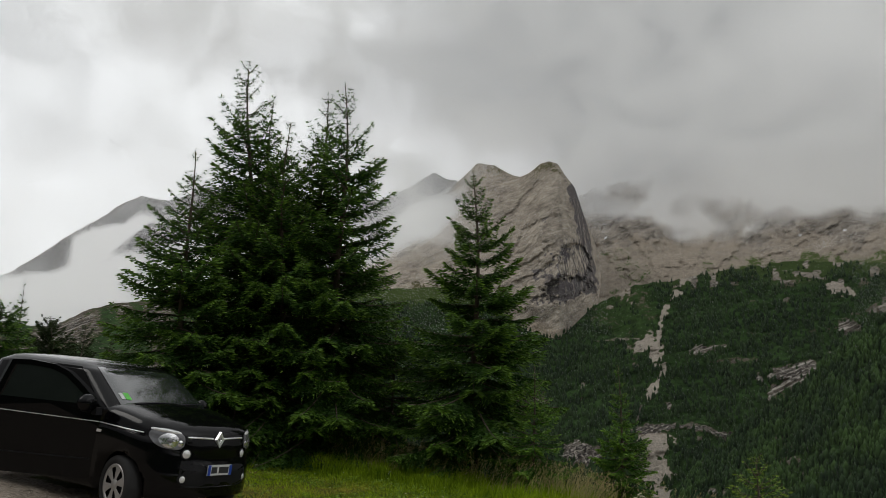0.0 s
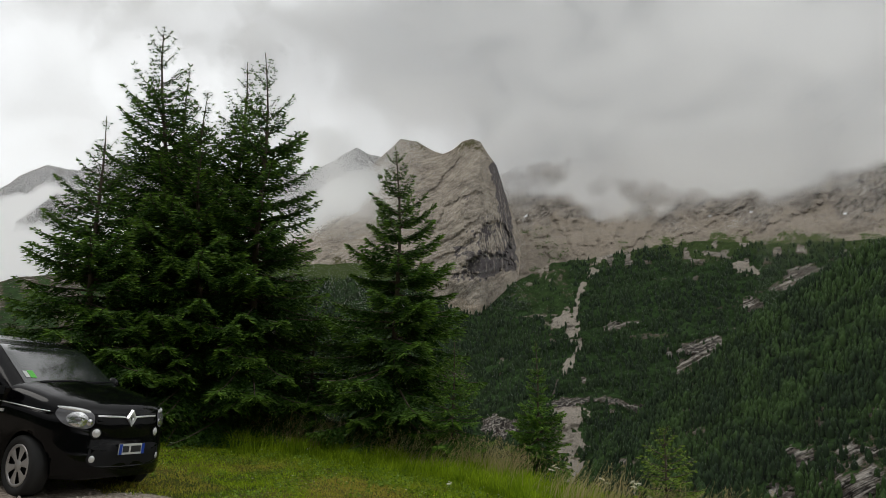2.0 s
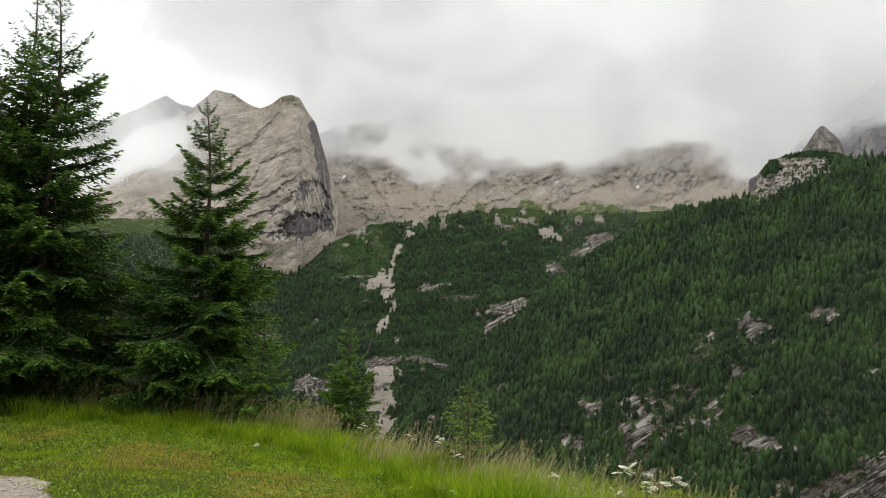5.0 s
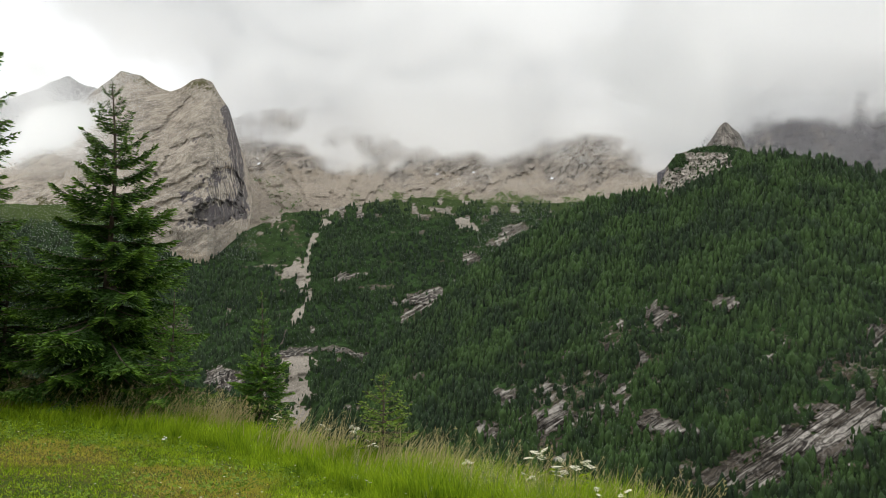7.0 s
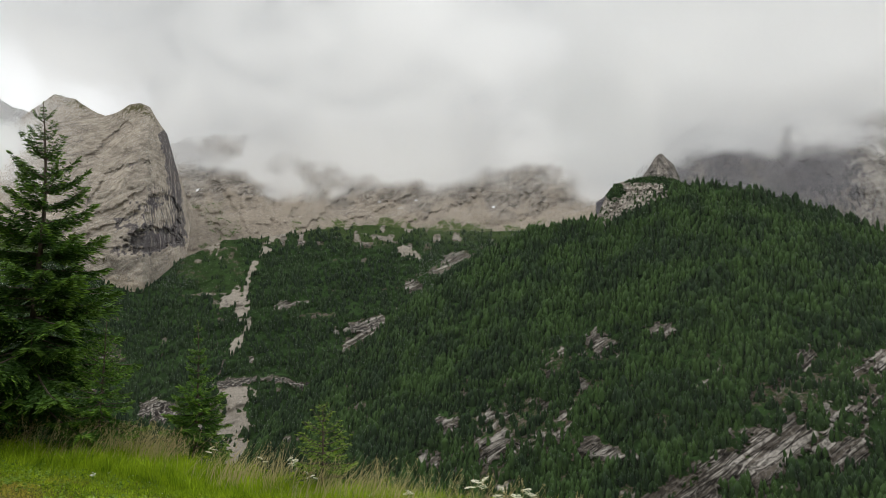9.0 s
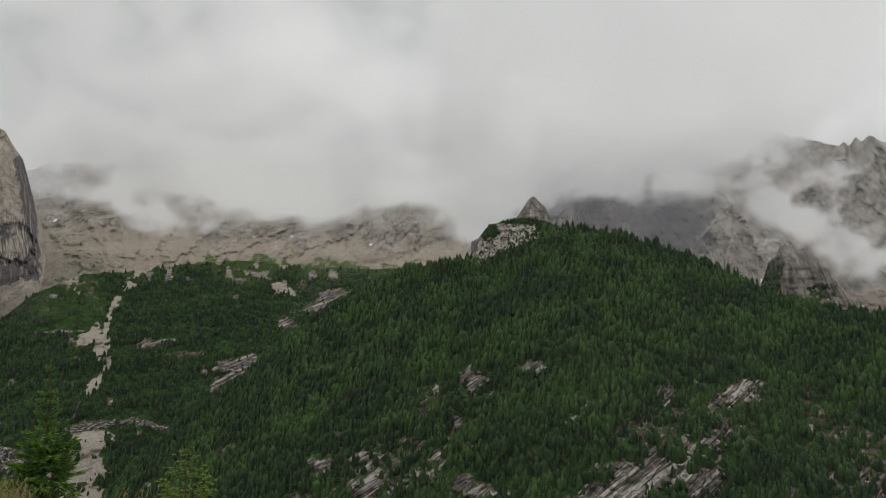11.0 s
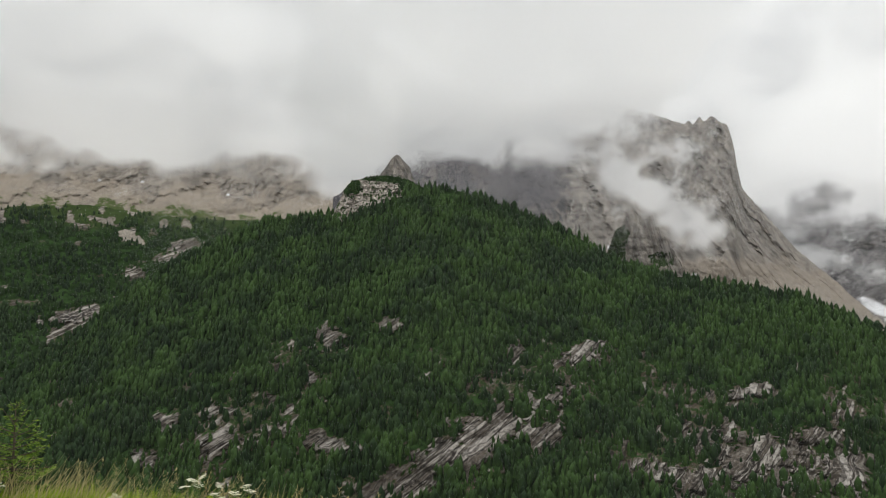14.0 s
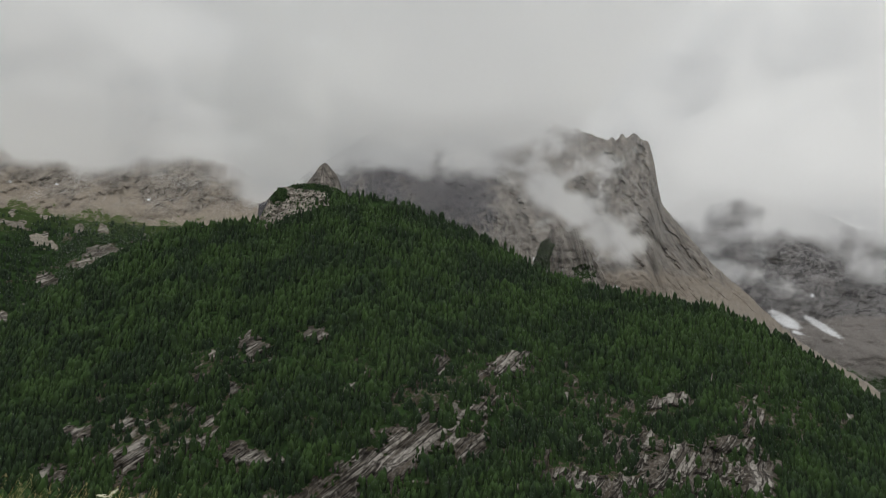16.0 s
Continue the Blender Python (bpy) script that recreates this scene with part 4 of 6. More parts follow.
def bark_material():
    m, N = material("spruce_bark")
    at = N.add("ShaderNodeTexCoord").outputs["Object"]
    n = N.noise(N.scaled(at, (30, 30, 6)), 1.0, 5, 0.65)
    return finish(m, N, N.mix(n, rgb(0.035, 0.026, 0.019), rgb(0.15, 0.115, 0.085)), 0.9, n, 0.7, 0.02)


BARK = bark_material()


def tube(points, radii, sides):
    """Vertices and faces of a tapered tube along points."""
    p, r = np.asarray(points, float), np.asarray(radii, float)
    d = np.gradient(p, axis=0)
    d /= np.linalg.norm(d, axis=1)[:, None]
    ref = np.where(abs(d[:, 2:3]) > 0.8, np.array([[1.0, 0, 0]]), np.array([[0, 0, 1.0]]))
    a = np.cross(d, ref)
    a /= np.linalg.norm(a, axis=1)[:, None]
    b = np.cross(d, a)
    k = np.arange(sides) * 2 * math.pi / sides
    v = p[:, None] + r[:, None, None] * (np.cos(k)[None, :, None] * a[:, None] + np.sin(k)[None, :, None] * b[:, None])
    i = np.arange(len(p) - 1)[:, None] * sides
    s = np.arange(sides)[None]
    f = np.stack([i + s, i + (s + 1) % sides, i + sides + (s + 1) % sides, i + sides + s], -1).reshape(-1, 4)
    return v.reshape(-1, 3), f


def gather(pieces):
    """Joins (vertices, faces) pieces into one pair of arrays."""
    v, f, n = [], [], 0
    for a, b in pieces:
        v.append(a), f.append(b + n)
        n += len(a)
    return np.concatenate(v), np.concatenate(f)


def unit(v):
    return v / np.maximum(np.linalg.norm(v, axis=-1, keepdims=True), 1e-9)


def blades(at, way, length, width, g, bend=0.0):
    """Slim four-cornered leaves: one at each point, along its way."""
    way = unit(way)
    side = unit(np.cross(way, unit(g.normal(size=way.shape))))
    l, w = length[:, None], width[:, None]
    mid = at + way * l * 0.45
    end = at + way * l
    end[:, 2] -= bend * length
    v = np.stack([at, mid + side * w, end, mid - side * w], 1)
    f = np.arange(len(at))[:, None] * 4 + np.arange(4)[None]
    return v.reshape(-1, 3), f


def conifer(name, height, radius, seed, label, needles=NEEDLES, full=1.0, power=0.75, whorl=0.36, bare=0.06, lush=1.0, category="tree", group="", leader=0.07, size=1.0, jitter=0.9, profile=((0, 0.02), (0.05, 0.06), (0.13, 0.14), (0.28, 0.33), (0.5, 0.60), (0.75, 0.86), (1, 1.0)), limbs_each=(6, 9)):
    """A spruce at the origin: a tapered trunk, limbs, and a crown of many small sprays."""
    g = np.random.default_rng(seed)
    tree = tagged(new(name), label, category, group)
    z = np.linspace(-0.3, height, 14)
    bend = 0.018 * height * np.stack([np.sin(z * 0.9 + seed), np.cos(z * 0.7 + 2 * seed)], 1) * smooth(0, height, z)[:, None]
    axis = np.column_stack([bend, z])
    me = mesh_of("trunk", *tube(axis, 0.014 * height * (1.02 - np.clip(z / height, 0, 1)) + 0.004, 9))
    part("trunk", me, BARK, tree, "rough grey-brown trunk")

    def stem(h):
        return np.array([np.interp(h, z, axis[:, 0]), np.interp(h, z, axis[:, 1]), h])

    limbs, sprays, young = [], [], []
    h = bare * height
    while h < height * 0.985:
        rel = h / height
        many = int(g.integers(*limbs_each)) if rel < 0.85 else int(g.integers(4, 6))
        turn = g.random() * 6.28
        for k in range(many):
            hh = h + (g.random() - 0.5) * whorl * jitter * (1 - 0.7 * rel)
            if hh >= height * 0.99 or hh < 0.02:
                continue
            rr = hh / height
            L = radius * (np.interp(1 - rr, [a for a, b in profile], [b for a, b in profile]) ** (power / 0.75)) * (0.74 + 0.5 * g.random()) + 0.03
            az = turn + k * 6.283 / many + 0.35 * g.normal()
            rise = -0.32 + 1.35 * rr**1.8 + 0.10 * g.normal()
            droop, lift = 0.34 * (1 - rr), 0.26
            s = np.linspace(0, 1, 7)
            out = np.array([math.cos(az), math.sin(az), 0.0])
            curve = stem(hh)[None] + L * s[:, None] * out[None] * math.cos(rise * 0.7)
            curve[:, 2] += L * (math.sin(rise) * s - droop * s**2 + lift * s**3)
            limbs.append(tube(curve, 0.012 * L * (1.1 - s) * 1.2 + 0.0025, 4))
            n = max(2, int(L / (0.055 * size) * full))
            t = np.repeat(0.10 + 0.90 * (np.arange(n) + g.random(n) * 0.8) / n, 2)
            sign = np.tile([1.0, -1.0], n)
            base = np.stack([np.interp(t, s, curve[:, c]) for c in range(3)], 1)
            tang = unit(np.stack([np.interp(t, s, np.gradient(curve[:, c])) for c in range(3)], 1))
            side = np.array([-out[1], out[0], 0.0])
            way = unit(tang * (0.72 + 0.2 * g.random((2 * n, 1))) + sign[:, None] * side[None] * (0.8 + 0.3 * g.random((2 * n, 1))) + np.array([0, 0, -0.34]) * lush + 0.12 * g.normal(size=(2 * n, 3)))
            tl = np.clip(0.42 * L * (1 - t) ** 0.65 * (0.35 + 0.65 * np.minimum(1, t / 0.35)), 0.05, 0.50) * (0.7 + 0.5 * g.random(2 * n))
            m = np.maximum(2, (tl / (0.048 * size)).astype(int))
            ix = np.repeat(np.arange(2 * n), m)
            q = (np.concatenate([np.arange(c) for c in m]) + 0.3 * g.random(len(ix))) / np.repeat(m, m)
            at = base[ix] + way[ix] * (tl[ix] * q)[:, None]
            at[:, 2] -= 0.30 * tl[ix] * q**2
            for flip in (1.0, -1.0):
                cross = unit(np.cross(way[ix], np.array([0, 0, 1.0])))
                go = unit(way[ix] * 1.0 + flip * cross * 0.62 + 0.22 * g.normal(size=at.shape) + np.array([0, 0, 0.05]))
                ln = size * min(1.0, 0.30 + 0.9 * L) * (0.072 + 0.06 * g.random(len(ix))) * (1.1 - 0.35 * q)
                sprays.append(blades(at, go, ln, ln * 0.14, g))
                # grows towards the tips, for new shoots and their painted light
                young.append(np.repeat(smooth(0.55, 1.0, t[ix]) * (0.4 + 0.6 * q), 4))
            ends = base + way * tl[:, None]
            ends[:, 2] -= 0.30 * tl
            tip = size * min(1.0, 0.22 + 1.0 * L)
            sprays.append(blades(ends - way * 0.03, way, 0.12 * tip * np.ones(2 * n), 0.011 * tip * np.ones(2 * n), g))
            young.append(np.ones(8 * n))
        h += whorl * (0.62 + 0.34 * rel**3) * (0.85 + 0.3 * g.random())
    n = int(height * leader / 0.012)
    hh = height * (1 - leader * g.random(n))
    at = np.array([stem(x) for x in hh])
    go = unit(np.column_stack([g.normal(size=(n, 2)), 0.9 + 0.4 * g.random(n)]))
    sprays.append(blades(at, go, 0.025 + 0.025 * g.random(n), np.full(n, 0.004), g))
    young.append(np.ones(4 * n))
    tagged(part("branchwork", mesh_of("branchwork", *gather(limbs)), BARK, tree, "thin drooping bare limbs"), kind="stuff")
    v, f = gather(sprays)
    part("crown", mesh_of("crown", v, f, {"young": np.concatenate(young)}, flat=True), needles, tree, "dense dark green needle sprays")
    return tree


def stand(tree, az, r, turn=0.0, scale=(1, 1, 1)):
    a = radians(az)
    x, y = r * math.sin(a), r * math.cos(a)
    tree.matrix_world = Matrix.LocRotScale((x, y, float(ground_height(x, y))), Euler((0, 0, radians(turn))), scale)
    return tree


def conifer_at(az, top, r, radius, seed, label, name="spruce_tree", **more):
    """A conifer at that bearing and distance whose tip stands at that rise in degrees."""
    a = radians(az)
    foot = float(ground_height(r * math.sin(a), r * math.cos(a)))
    return stand(conifer(name, EYE + r * math.tan(radians(top)) - foot, radius, seed, label, **more), az, r)


TALL = "tall dark green spruce in a dense clump at the meadow rim"
conifer_at(-14.3, 20.97, 15.6, 2.05, 11, TALL, group="spruce clump", power=0.62)
conifer_at(-12.6, 18.3, 16.0, 1.5, 12, TALL, group="spruce clump", power=0.62)
conifer_at(-11.6, 17.1, 14.9, 1.6, 13, TALL, group="spruce clump", power=0.62)
conifer_at(-9.3, 19.3, 15.8, 1.7, 14, TALL, group="spruce clump", power=0.62)
conifer_at(-7.7, 19.95, 15.0, 1.75, 15, TALL, group="spruce clump", power=0.62)
conifer_at(-18.5, 14.7, 14.9, 1.85, 16, "shorter dark spruce at the end of a clump", group="spruce clump", power=0.8)
conifer_at(2.32, 14.1, 14.2, 1.58, 17, "single slender spruce standing beside tall seed grass", power=0.66, whorl=0.38, full=1.6, bare=0.14, jitter=0.5)
conifer_at(-3.6, 3.2, 15.0, 1.2, 18, "young spruce between larger trees", full=0.8, power=0.6)
conifer_at(6.6, -0.3, 13.1, 0.72, 19, "small young spruce at the meadow rim", name="young_spruce", size=0.8, whorl=0.22, full=1.5, power=0.8, jitter=0.5, needles=NEEDLES_YOUNG)
YOUNG = ((0, 0.03), (0.1, 0.10), (0.25, 0.18), (0.36, 0.26), (0.42, 0.48), (0.6, 0.66), (0.8, 0.88), (1, 1.0))
conifer_at(12.72, -0.25, 13.0, 0.66, 20, "small bright green spruce below the meadow rim", name="young_spruce", size=0.8, whorl=0.20, full=2.2, jitter=0.3, needles=NEEDLES_YOUNG, lush=1.1, profile=YOUNG)
conifer_at(21.6, -6.2, 10.2, 0.52, 21, "thin light green larch sapling in the grass", name="larch_sapling", size=0.8, whorl=0.17, full=0.8, needles=NEEDLES_LIGHT, power=0.6)
conifer_at(-28.5, 4.9, 44, 1.0, 22, "slim dark spruce beyond the gravel", size=1.4, whorl=0.5, full=1.0)
conifer_at(-29.6, 3.4, 40, 2.3, 23, "dark spruce beyond the gravel", power=0.6, size=1.6, whorl=0.45, full=1.2)
conifer_at(-26.6, 2.7, 41, 2.1, 24, "broad young larch beyond the gravel", name="larch_tree", full=1.5, size=1.5, whorl=0.40, needles=LEAVES, power=0.5)
conifer_at(-24.9, 2.2, 42, 1.8, 25, "broad young larch beyond the gravel", name="larch_tree", full=1.5, size=1.5, whorl=0.40, needles=LEAVES, power=0.5)
conifer_at(-22.8, 1.2, 43, 1.8, 26, "low young larch beyond the gravel", name="larch_tree", full=1.5, size=1.5, whorl=0.40, needles=LEAVES, power=0.5)
conifer_at(-31.5, 2.8, 42, 1.6, 27, "dark spruce beyond the gravel", size=1.4, whorl=0.5, full=1.0)


# ---- grass ----
def grass_material(name, dark, light, dry):
    m, N = material(name)
    info = N.add("ShaderNodeNewGeometry")
    rand = info.outputs["Random Per Island"]
    patch = N.step(N.noise(info.outputs["Position"], 2.6, 5, 0.65), 0.36, 0.64)
    tone = N.mix(N.math("ADD", N.math("MULTIPLY", rand, 0.62), N.math("MULTIPLY", patch, 0.38)), rgb(*dark), rgb(*light))
    tone = N.mix(N.attribute("dry"), tone, rgb(*dry))
    bsdf = N.add("ShaderNodeBsdfPrincipled", {"Base Color": tone, "Roughness": 0.6, "Specular IOR Level": 0.12})
    thin = N.add("ShaderNodeBsdfTranslucent", {0: tone})
    N.add("ShaderNodeOutputMaterial", {0: N.add("ShaderNodeMixShader", {0: 0.45, 1: bsdf.outputs[0], 2: thin.outputs[0]}).outputs[0]})
    return m


GRASS = grass_material("meadow_grass", (0.065, 0.145, 0.006), (0.47, 0.62, 0.030), (0.50, 0.38, 0.09))
STRAW = grass_material("seed_grass", (0.36, 0.30, 0.13), (0.66, 0.57, 0.32), (0.48, 0.40, 0.20))


def grass(name, count, seed, az0, az1, near, far, tall, mat, label, dry=0.0, keep=None, width=0.0065, lean=0.42, wind=0.0):
    """Bent blades of three faces each between two distances from the eye, given as functions of the bearing."""
    g = np.random.default_rng(seed)
    az = az0 + (az1 - az0) * g.random(count)
    lo, hi = near(az), far(az)
    r = np.sqrt(lo**2 + (hi**2 - lo**2) * g.random(count) ** 0.9)
    x, y = r * np.sin(np.radians(az)), r * np.cos(np.radians(az))
    ok = g.random(count) < (1 - gravel_mask(x, y)) if keep is None else keep(x, y, r, az, g)
    x, y, r, az = x[ok], y[ok], r[ok], az[ok]
    n = len(x)
    foot = np.column_stack([x, y, ground_height(x, y) - 0.02])
    clump = fbm(stack3(x * 1.6, y * 1.6, seed), 3)
    L = tall(r, az) * (0.5 + 0.8 * g.random(n)) * (0.55 + 0.9 * clump)
    turn = g.random(n) * 6.283
    side = np.column_stack([np.cos(turn), np.sin(turn), 0 * turn])
    tip = np.column_stack([g.normal(size=(n, 2)) * lean + (wind, 0), np.ones(n)])
    tip = unit(tip)
    w = width * (0.7 + 0.6 * g.random(n)) * (0.6 + r / 14)
    mid = foot + np.array([0, 0, 1.0]) * (L * 0.55)[:, None] + tip * np.array([1, 1, 0]) * (L * 0.25)[:, None]
    end = mid + tip * (L * 0.5)[:, None]
    v = np.stack([foot - side * w[:, None], foot + side * w[:, None], mid + side * (w * 0.75)[:, None], mid - side * (w * 0.75)[:, None], end], 1)
    b = np.arange(n)[:, None] * 5
    f = np.concatenate([b + np.array([0, 1, 2]), b + np.array([0, 2, 3]), b + np.array([3, 2, 4])])
    dryness = np.repeat(np.clip(dry + smooth(0.40, 0.58, fbm(stack3(x * 0.8, y * 0.8, 8.0), 4)) * (0.35 + 0.65 * g.random(n)) * smooth(0.9, 3.0, rim(az) - r), 0, 1), 5)
    me = mesh_of(name, v.reshape(-1, 3), f, {"dry": dryness}, flat=True)
    me.materials.append(mat)
    return tagged(new(name, me), label, "grass", kind="stuff")


grass("meadow_grass", 230000, 31, -24, 62, lambda a: np.full(a.shape, 4.2), lambda a: rim(a) + 0.9, lambda r, a: 0.055 + 0.11 * smooth(2.0, 0.2, rim(a) - r), GRASS, "bright green meadow grass, taller along the rim", width=0.0046, lean=0.75)
grass("rim_grass", 56000, 32, -20, 62, lambda a: rim(a) - 1.0, lambda a: rim(a) + 1.3, lambda r, a: 0.29 + 0.12 * smooth(20, 28, a), GRASS, "tall green grass along the meadow rim", width=0.0044, lean=0.55)

grass("near_turf", 42000, 35, -8, 128, lambda a: np.full(a.shape, 0.5), lambda a: np.minimum(4.4, rim(a) + 0.6), lambda r, a: np.full(r.shape, 0.05), GRASS, "short green turf beside the gravel")


def straw_keep(x, y, r, az, g):
    return g.random(len(x)) < (1 - 0.45 * smooth(12, 22, az)) * (0.25 + 0.75 * smooth(0.45, 0.6, fbm(stack3(x * 0.7, y * 0.7, 3.0), 3)))


grass("seed_grass", 7600, 33, -16, 60, lambda a: rim(a) - 0.5, lambda a: rim(a) + 1.3, lambda r, a: np.full(r.shape, 0.50), STRAW, "dry brown seed grass along the meadow rim", 0.6, straw_keep, 0.0034, 0.40, 0.65)


# ---- the parked car ----
from mathutils.bvhtree import BVHTree


def paint_material():
    m, N = material("black_car_paint")
    at = N.add("ShaderNodeTexCoord").outputs["Object"]
    dust = N.step(N.noise(at, 5, 5, 0.6), 0.45, 0.75)
    return finish(m, N, N.mix(N.math("MULTIPLY", dust, 0.25), rgb(0.002, 0.002, 0.0025), rgb(0.007, 0.0065, 0.006)), N.math("ADD", 0.08, N.math("MULTIPLY", dust, 0.10)), Coat_Weight=0.12, Coat_Roughness=0.04, Specular_IOR_Level=0.15)


def glass_material(name, rough, shine, coat):
    m, N = material(name)
    at = N.add("ShaderNodeTexCoord").outputs["Object"]
    n = N.noise(at, 2.5, 3)
    return finish(m, N, N.mix(n, rgb(0.008, 0.010, 0.010), rgb(0.02, 0.024, 0.023)), rough, Specular_IOR_Level=shine, Coat_Weight=coat, Coat_Roughness=rough)


PAINT, CAR_GLASS, SCREEN_GLASS = paint_material(), glass_material("dark_car_glass", 0.02, 0.40, 0.10), glass_material("windscreen_glass", 0.07, 0.95, 0.9)
# matte black that stands for the cabin's inner shade
INTERIOR_SHADE = plain("dark_interior", (0.010, 0.010, 0.010), 0.95, 20, 0.2, Specular_IOR_Level=0.05)
RUBBER = plain("tyre_rubber", (0.012, 0.012, 0.012), 0.85, 40)
TRIM = plain("black_plastic_trim", (0.010, 0.010, 0.011), 0.6, 60, Specular_IOR_Level=0.15)
CHROME = plain("chrome", (0.80, 0.80, 0.81), 0.28, 30, 0.05, Metallic=0.6)
SILVER = plain("silver_wheel_lacquer", (0.42, 0.41, 0.40), 0.38, 25, 0.12, Metallic=0.6)
LAMP_CLEAR = plain("lamp_reflector", (0.70, 0.71, 0.72), 0.22, 45, 0.45, Metallic=0.25, Coat_Weight=1.0, Coat_Roughness=0.02)
LAMP_CHROME = plain("lamp_chrome", (0.75, 0.76, 0.78), 0.18, 70, 0.5, Metallic=0.9)
LAMP_DARK = plain("lamp_housing", (0.12, 0.12, 0.13), 0.2, 40, 0.3, Coat_Weight=1.0, Coat_Roughness=0.02)
PLATE_WHITE = plain("plate_white", (0.62, 0.62, 0.60), 0.4, 40, 0.05)
PLATE_BLUE = plain("plate_blue", (0.01, 0.05, 0.35), 0.4, 40, 0.05)
INK = plain("plate_ink", (0.02, 0.02, 0.022), 0.6, 40, 0.05)
STICKER = plain("sticker_green", (0.10, 0.48, 0.06), 0.5, 60, 0.15)
STICKER_PALE = plain("sticker_pale", (0.55, 0.58, 0.55), 0.5, 60, 0.15)


def loft(rows):
    rows = np.asarray(rows, float)
    return rows.reshape(-1, 3), grid_faces(*rows.shape[:2])


NOSE = 0.52


def half_width(x):
    u = np.clip(-(x + 0.03) / NOSE, 0, 1)
    tail = np.clip((x + 3.58) / 0.5, 0, 1)
    return 0.818 * (1 - (1 - u) ** 2.4) ** 0.42 * (1 - (1 - tail) ** 2.6) ** 0.5


def body_rows():
    x = np.concatenate([-0.03 - NOSE * np.linspace(0, 1, 26) ** 2.2, np.linspace(-0.63, -3.1, 30), -3.58 + 0.46 * np.linspace(1, 0, 14) ** 1.6])
    w = half_width(x)
    zt = np.interp(x, (-3.58, -3.5, -3.2, -1.4, -1.1, -0.96, -0.70, -0.45, -0.27, -0.17, -0.12, -0.08, -0.05, -0.03), (0.80, 0.96, 1.06, 1.07, 1.10, 1.12, 1.085, 1.035, 0.985, 0.945, 0.905, 0.855, 0.79, 0.75))
    zb = np.interp(x, (-3.58, -3.3, -2.6, -0.7, -0.15, 0.02), (0.36, 0.25, 0.20, 0.20, 0.21, 0.25))
    half = [(0, 0), (0.5, 0), (0.86, 0.0), (0.955, 0.025), (0.985, 0.09), (0.993, 0.2), (1.0, 0.34), (1.004, 0.48), (1.0, 0.60), (0.994, 0.70), (0.985, 0.755), (0.965, 0.775), (0.955, 0.80), (0.945, 0.86), (0.91, 0.93), (0.82, 0.975), (0.74, 0.985), (0.70, 1.0), (0.45, 1.015), (0.2, 1.022), (0, 1.024)]
    ring = half + [(-a, b) for a, b in half[-2:0:-1]] + [half[0]]
    fy, fz = np.array(ring).T
    rows = stack3(x[:, None] + 0 * fy, w[:, None] * fy, zb[:, None] + (zt - zb)[:, None] * fz)
    bulge = smooth(0.62, 0.50, rows[..., 2]) * smooth(-0.6, 0.0, rows[..., 0])
    rows[..., 0] += 0.045 * bulge
    return rows


SQUARE = 2 / 8.5


def side_patch(s, x0, x1, t0, t1, off):
    """A pane on one side of the glasshouse, between two places along the belt line."""
    c = (np.linspace(x0, x1, 18) + 2.185) / 1.345
    return cabin_patch(0, 0, t0, t1, off, angles=s * np.arccos(np.sign(c) * abs(c) ** (1 / SQUARE)))


def cabin(theta, t):
    """A point of the glasshouse: theta runs round it from the front, t from the belt line to the roof."""
    z = np.interp(t, (0, 0.72, 0.86, 0.95, 1), (0.985, 1.425, 1.505, 1.54, 1.552))
    xf = np.interp(t, (0, 0.72, 0.86, 0.95, 1), (-0.74, -1.44, -1.66, -1.92, -2.4))
    xr = np.interp(t, (0, 0.72, 0.86, 0.95, 1), (-3.53, -3.30, -3.12, -2.8, -2.42))
    w = np.interp(t, (0, 0.72, 0.86, 0.95, 1), (0.785, 0.675, 0.585, 0.38, 0.02))
    k = SQUARE
    c, s = np.cos(theta), np.sin(theta)
    return stack3((xf + xr) / 2 + (xf - xr) / 2 * np.sign(c) * abs(c) ** k, w * np.sign(s) * abs(s) ** k, z)


def cabin_patch(a0, a1, t0, t1, off, n=18, m=10, angles=None):
    th, t = np.meshgrid(np.linspace(a0, a1, n) if angles is None else angles, np.linspace(t0, t1, m))
    p = cabin(th, t)
    normal = unit(np.cross(cabin(th + 0.01, t) - p, cabin(th, t + 0.01) - p))
    out = np.sign(np.sum(normal * (p - np.array((-2.2, 0, 0.9))), -1, keepdims=True))
    return loft(p + off * normal * out)


def slab(outline, depth, place):
    """A flat piece cut to an outline of (u, v) points and given a depth; place maps (u, v, w) into the thing."""
    bm = bmesh.new()
    front = [bm.verts.new(place(u, v, 0.0)) for u, v in outline]
    back = [bm.verts.new(place(u, v, depth)) for u, v in outline]
    bm.faces.new(front)
    bm.faces.new(back[::-1])
    n = len(outline)
    for i in range(n):
        bm.faces.new((front[i], back[i], back[(i + 1) % n], front[(i + 1) % n]))
    bmesh.ops.recalc_face_normals(bm, faces=bm.faces)
    return bm


def lathe(profile, sides, centre, axis="y"):
    """A turned shape about the y axis; the profile is a list of (radius, y)."""
    k = np.linspace(0, 2 * math.pi, sides + 1)
    rows = [stack3(centre[0] + r * np.cos(k), centre[1] + y + 0 * k, centre[2] + r * np.sin(k)) for r, y in profile]
    return loft(rows)


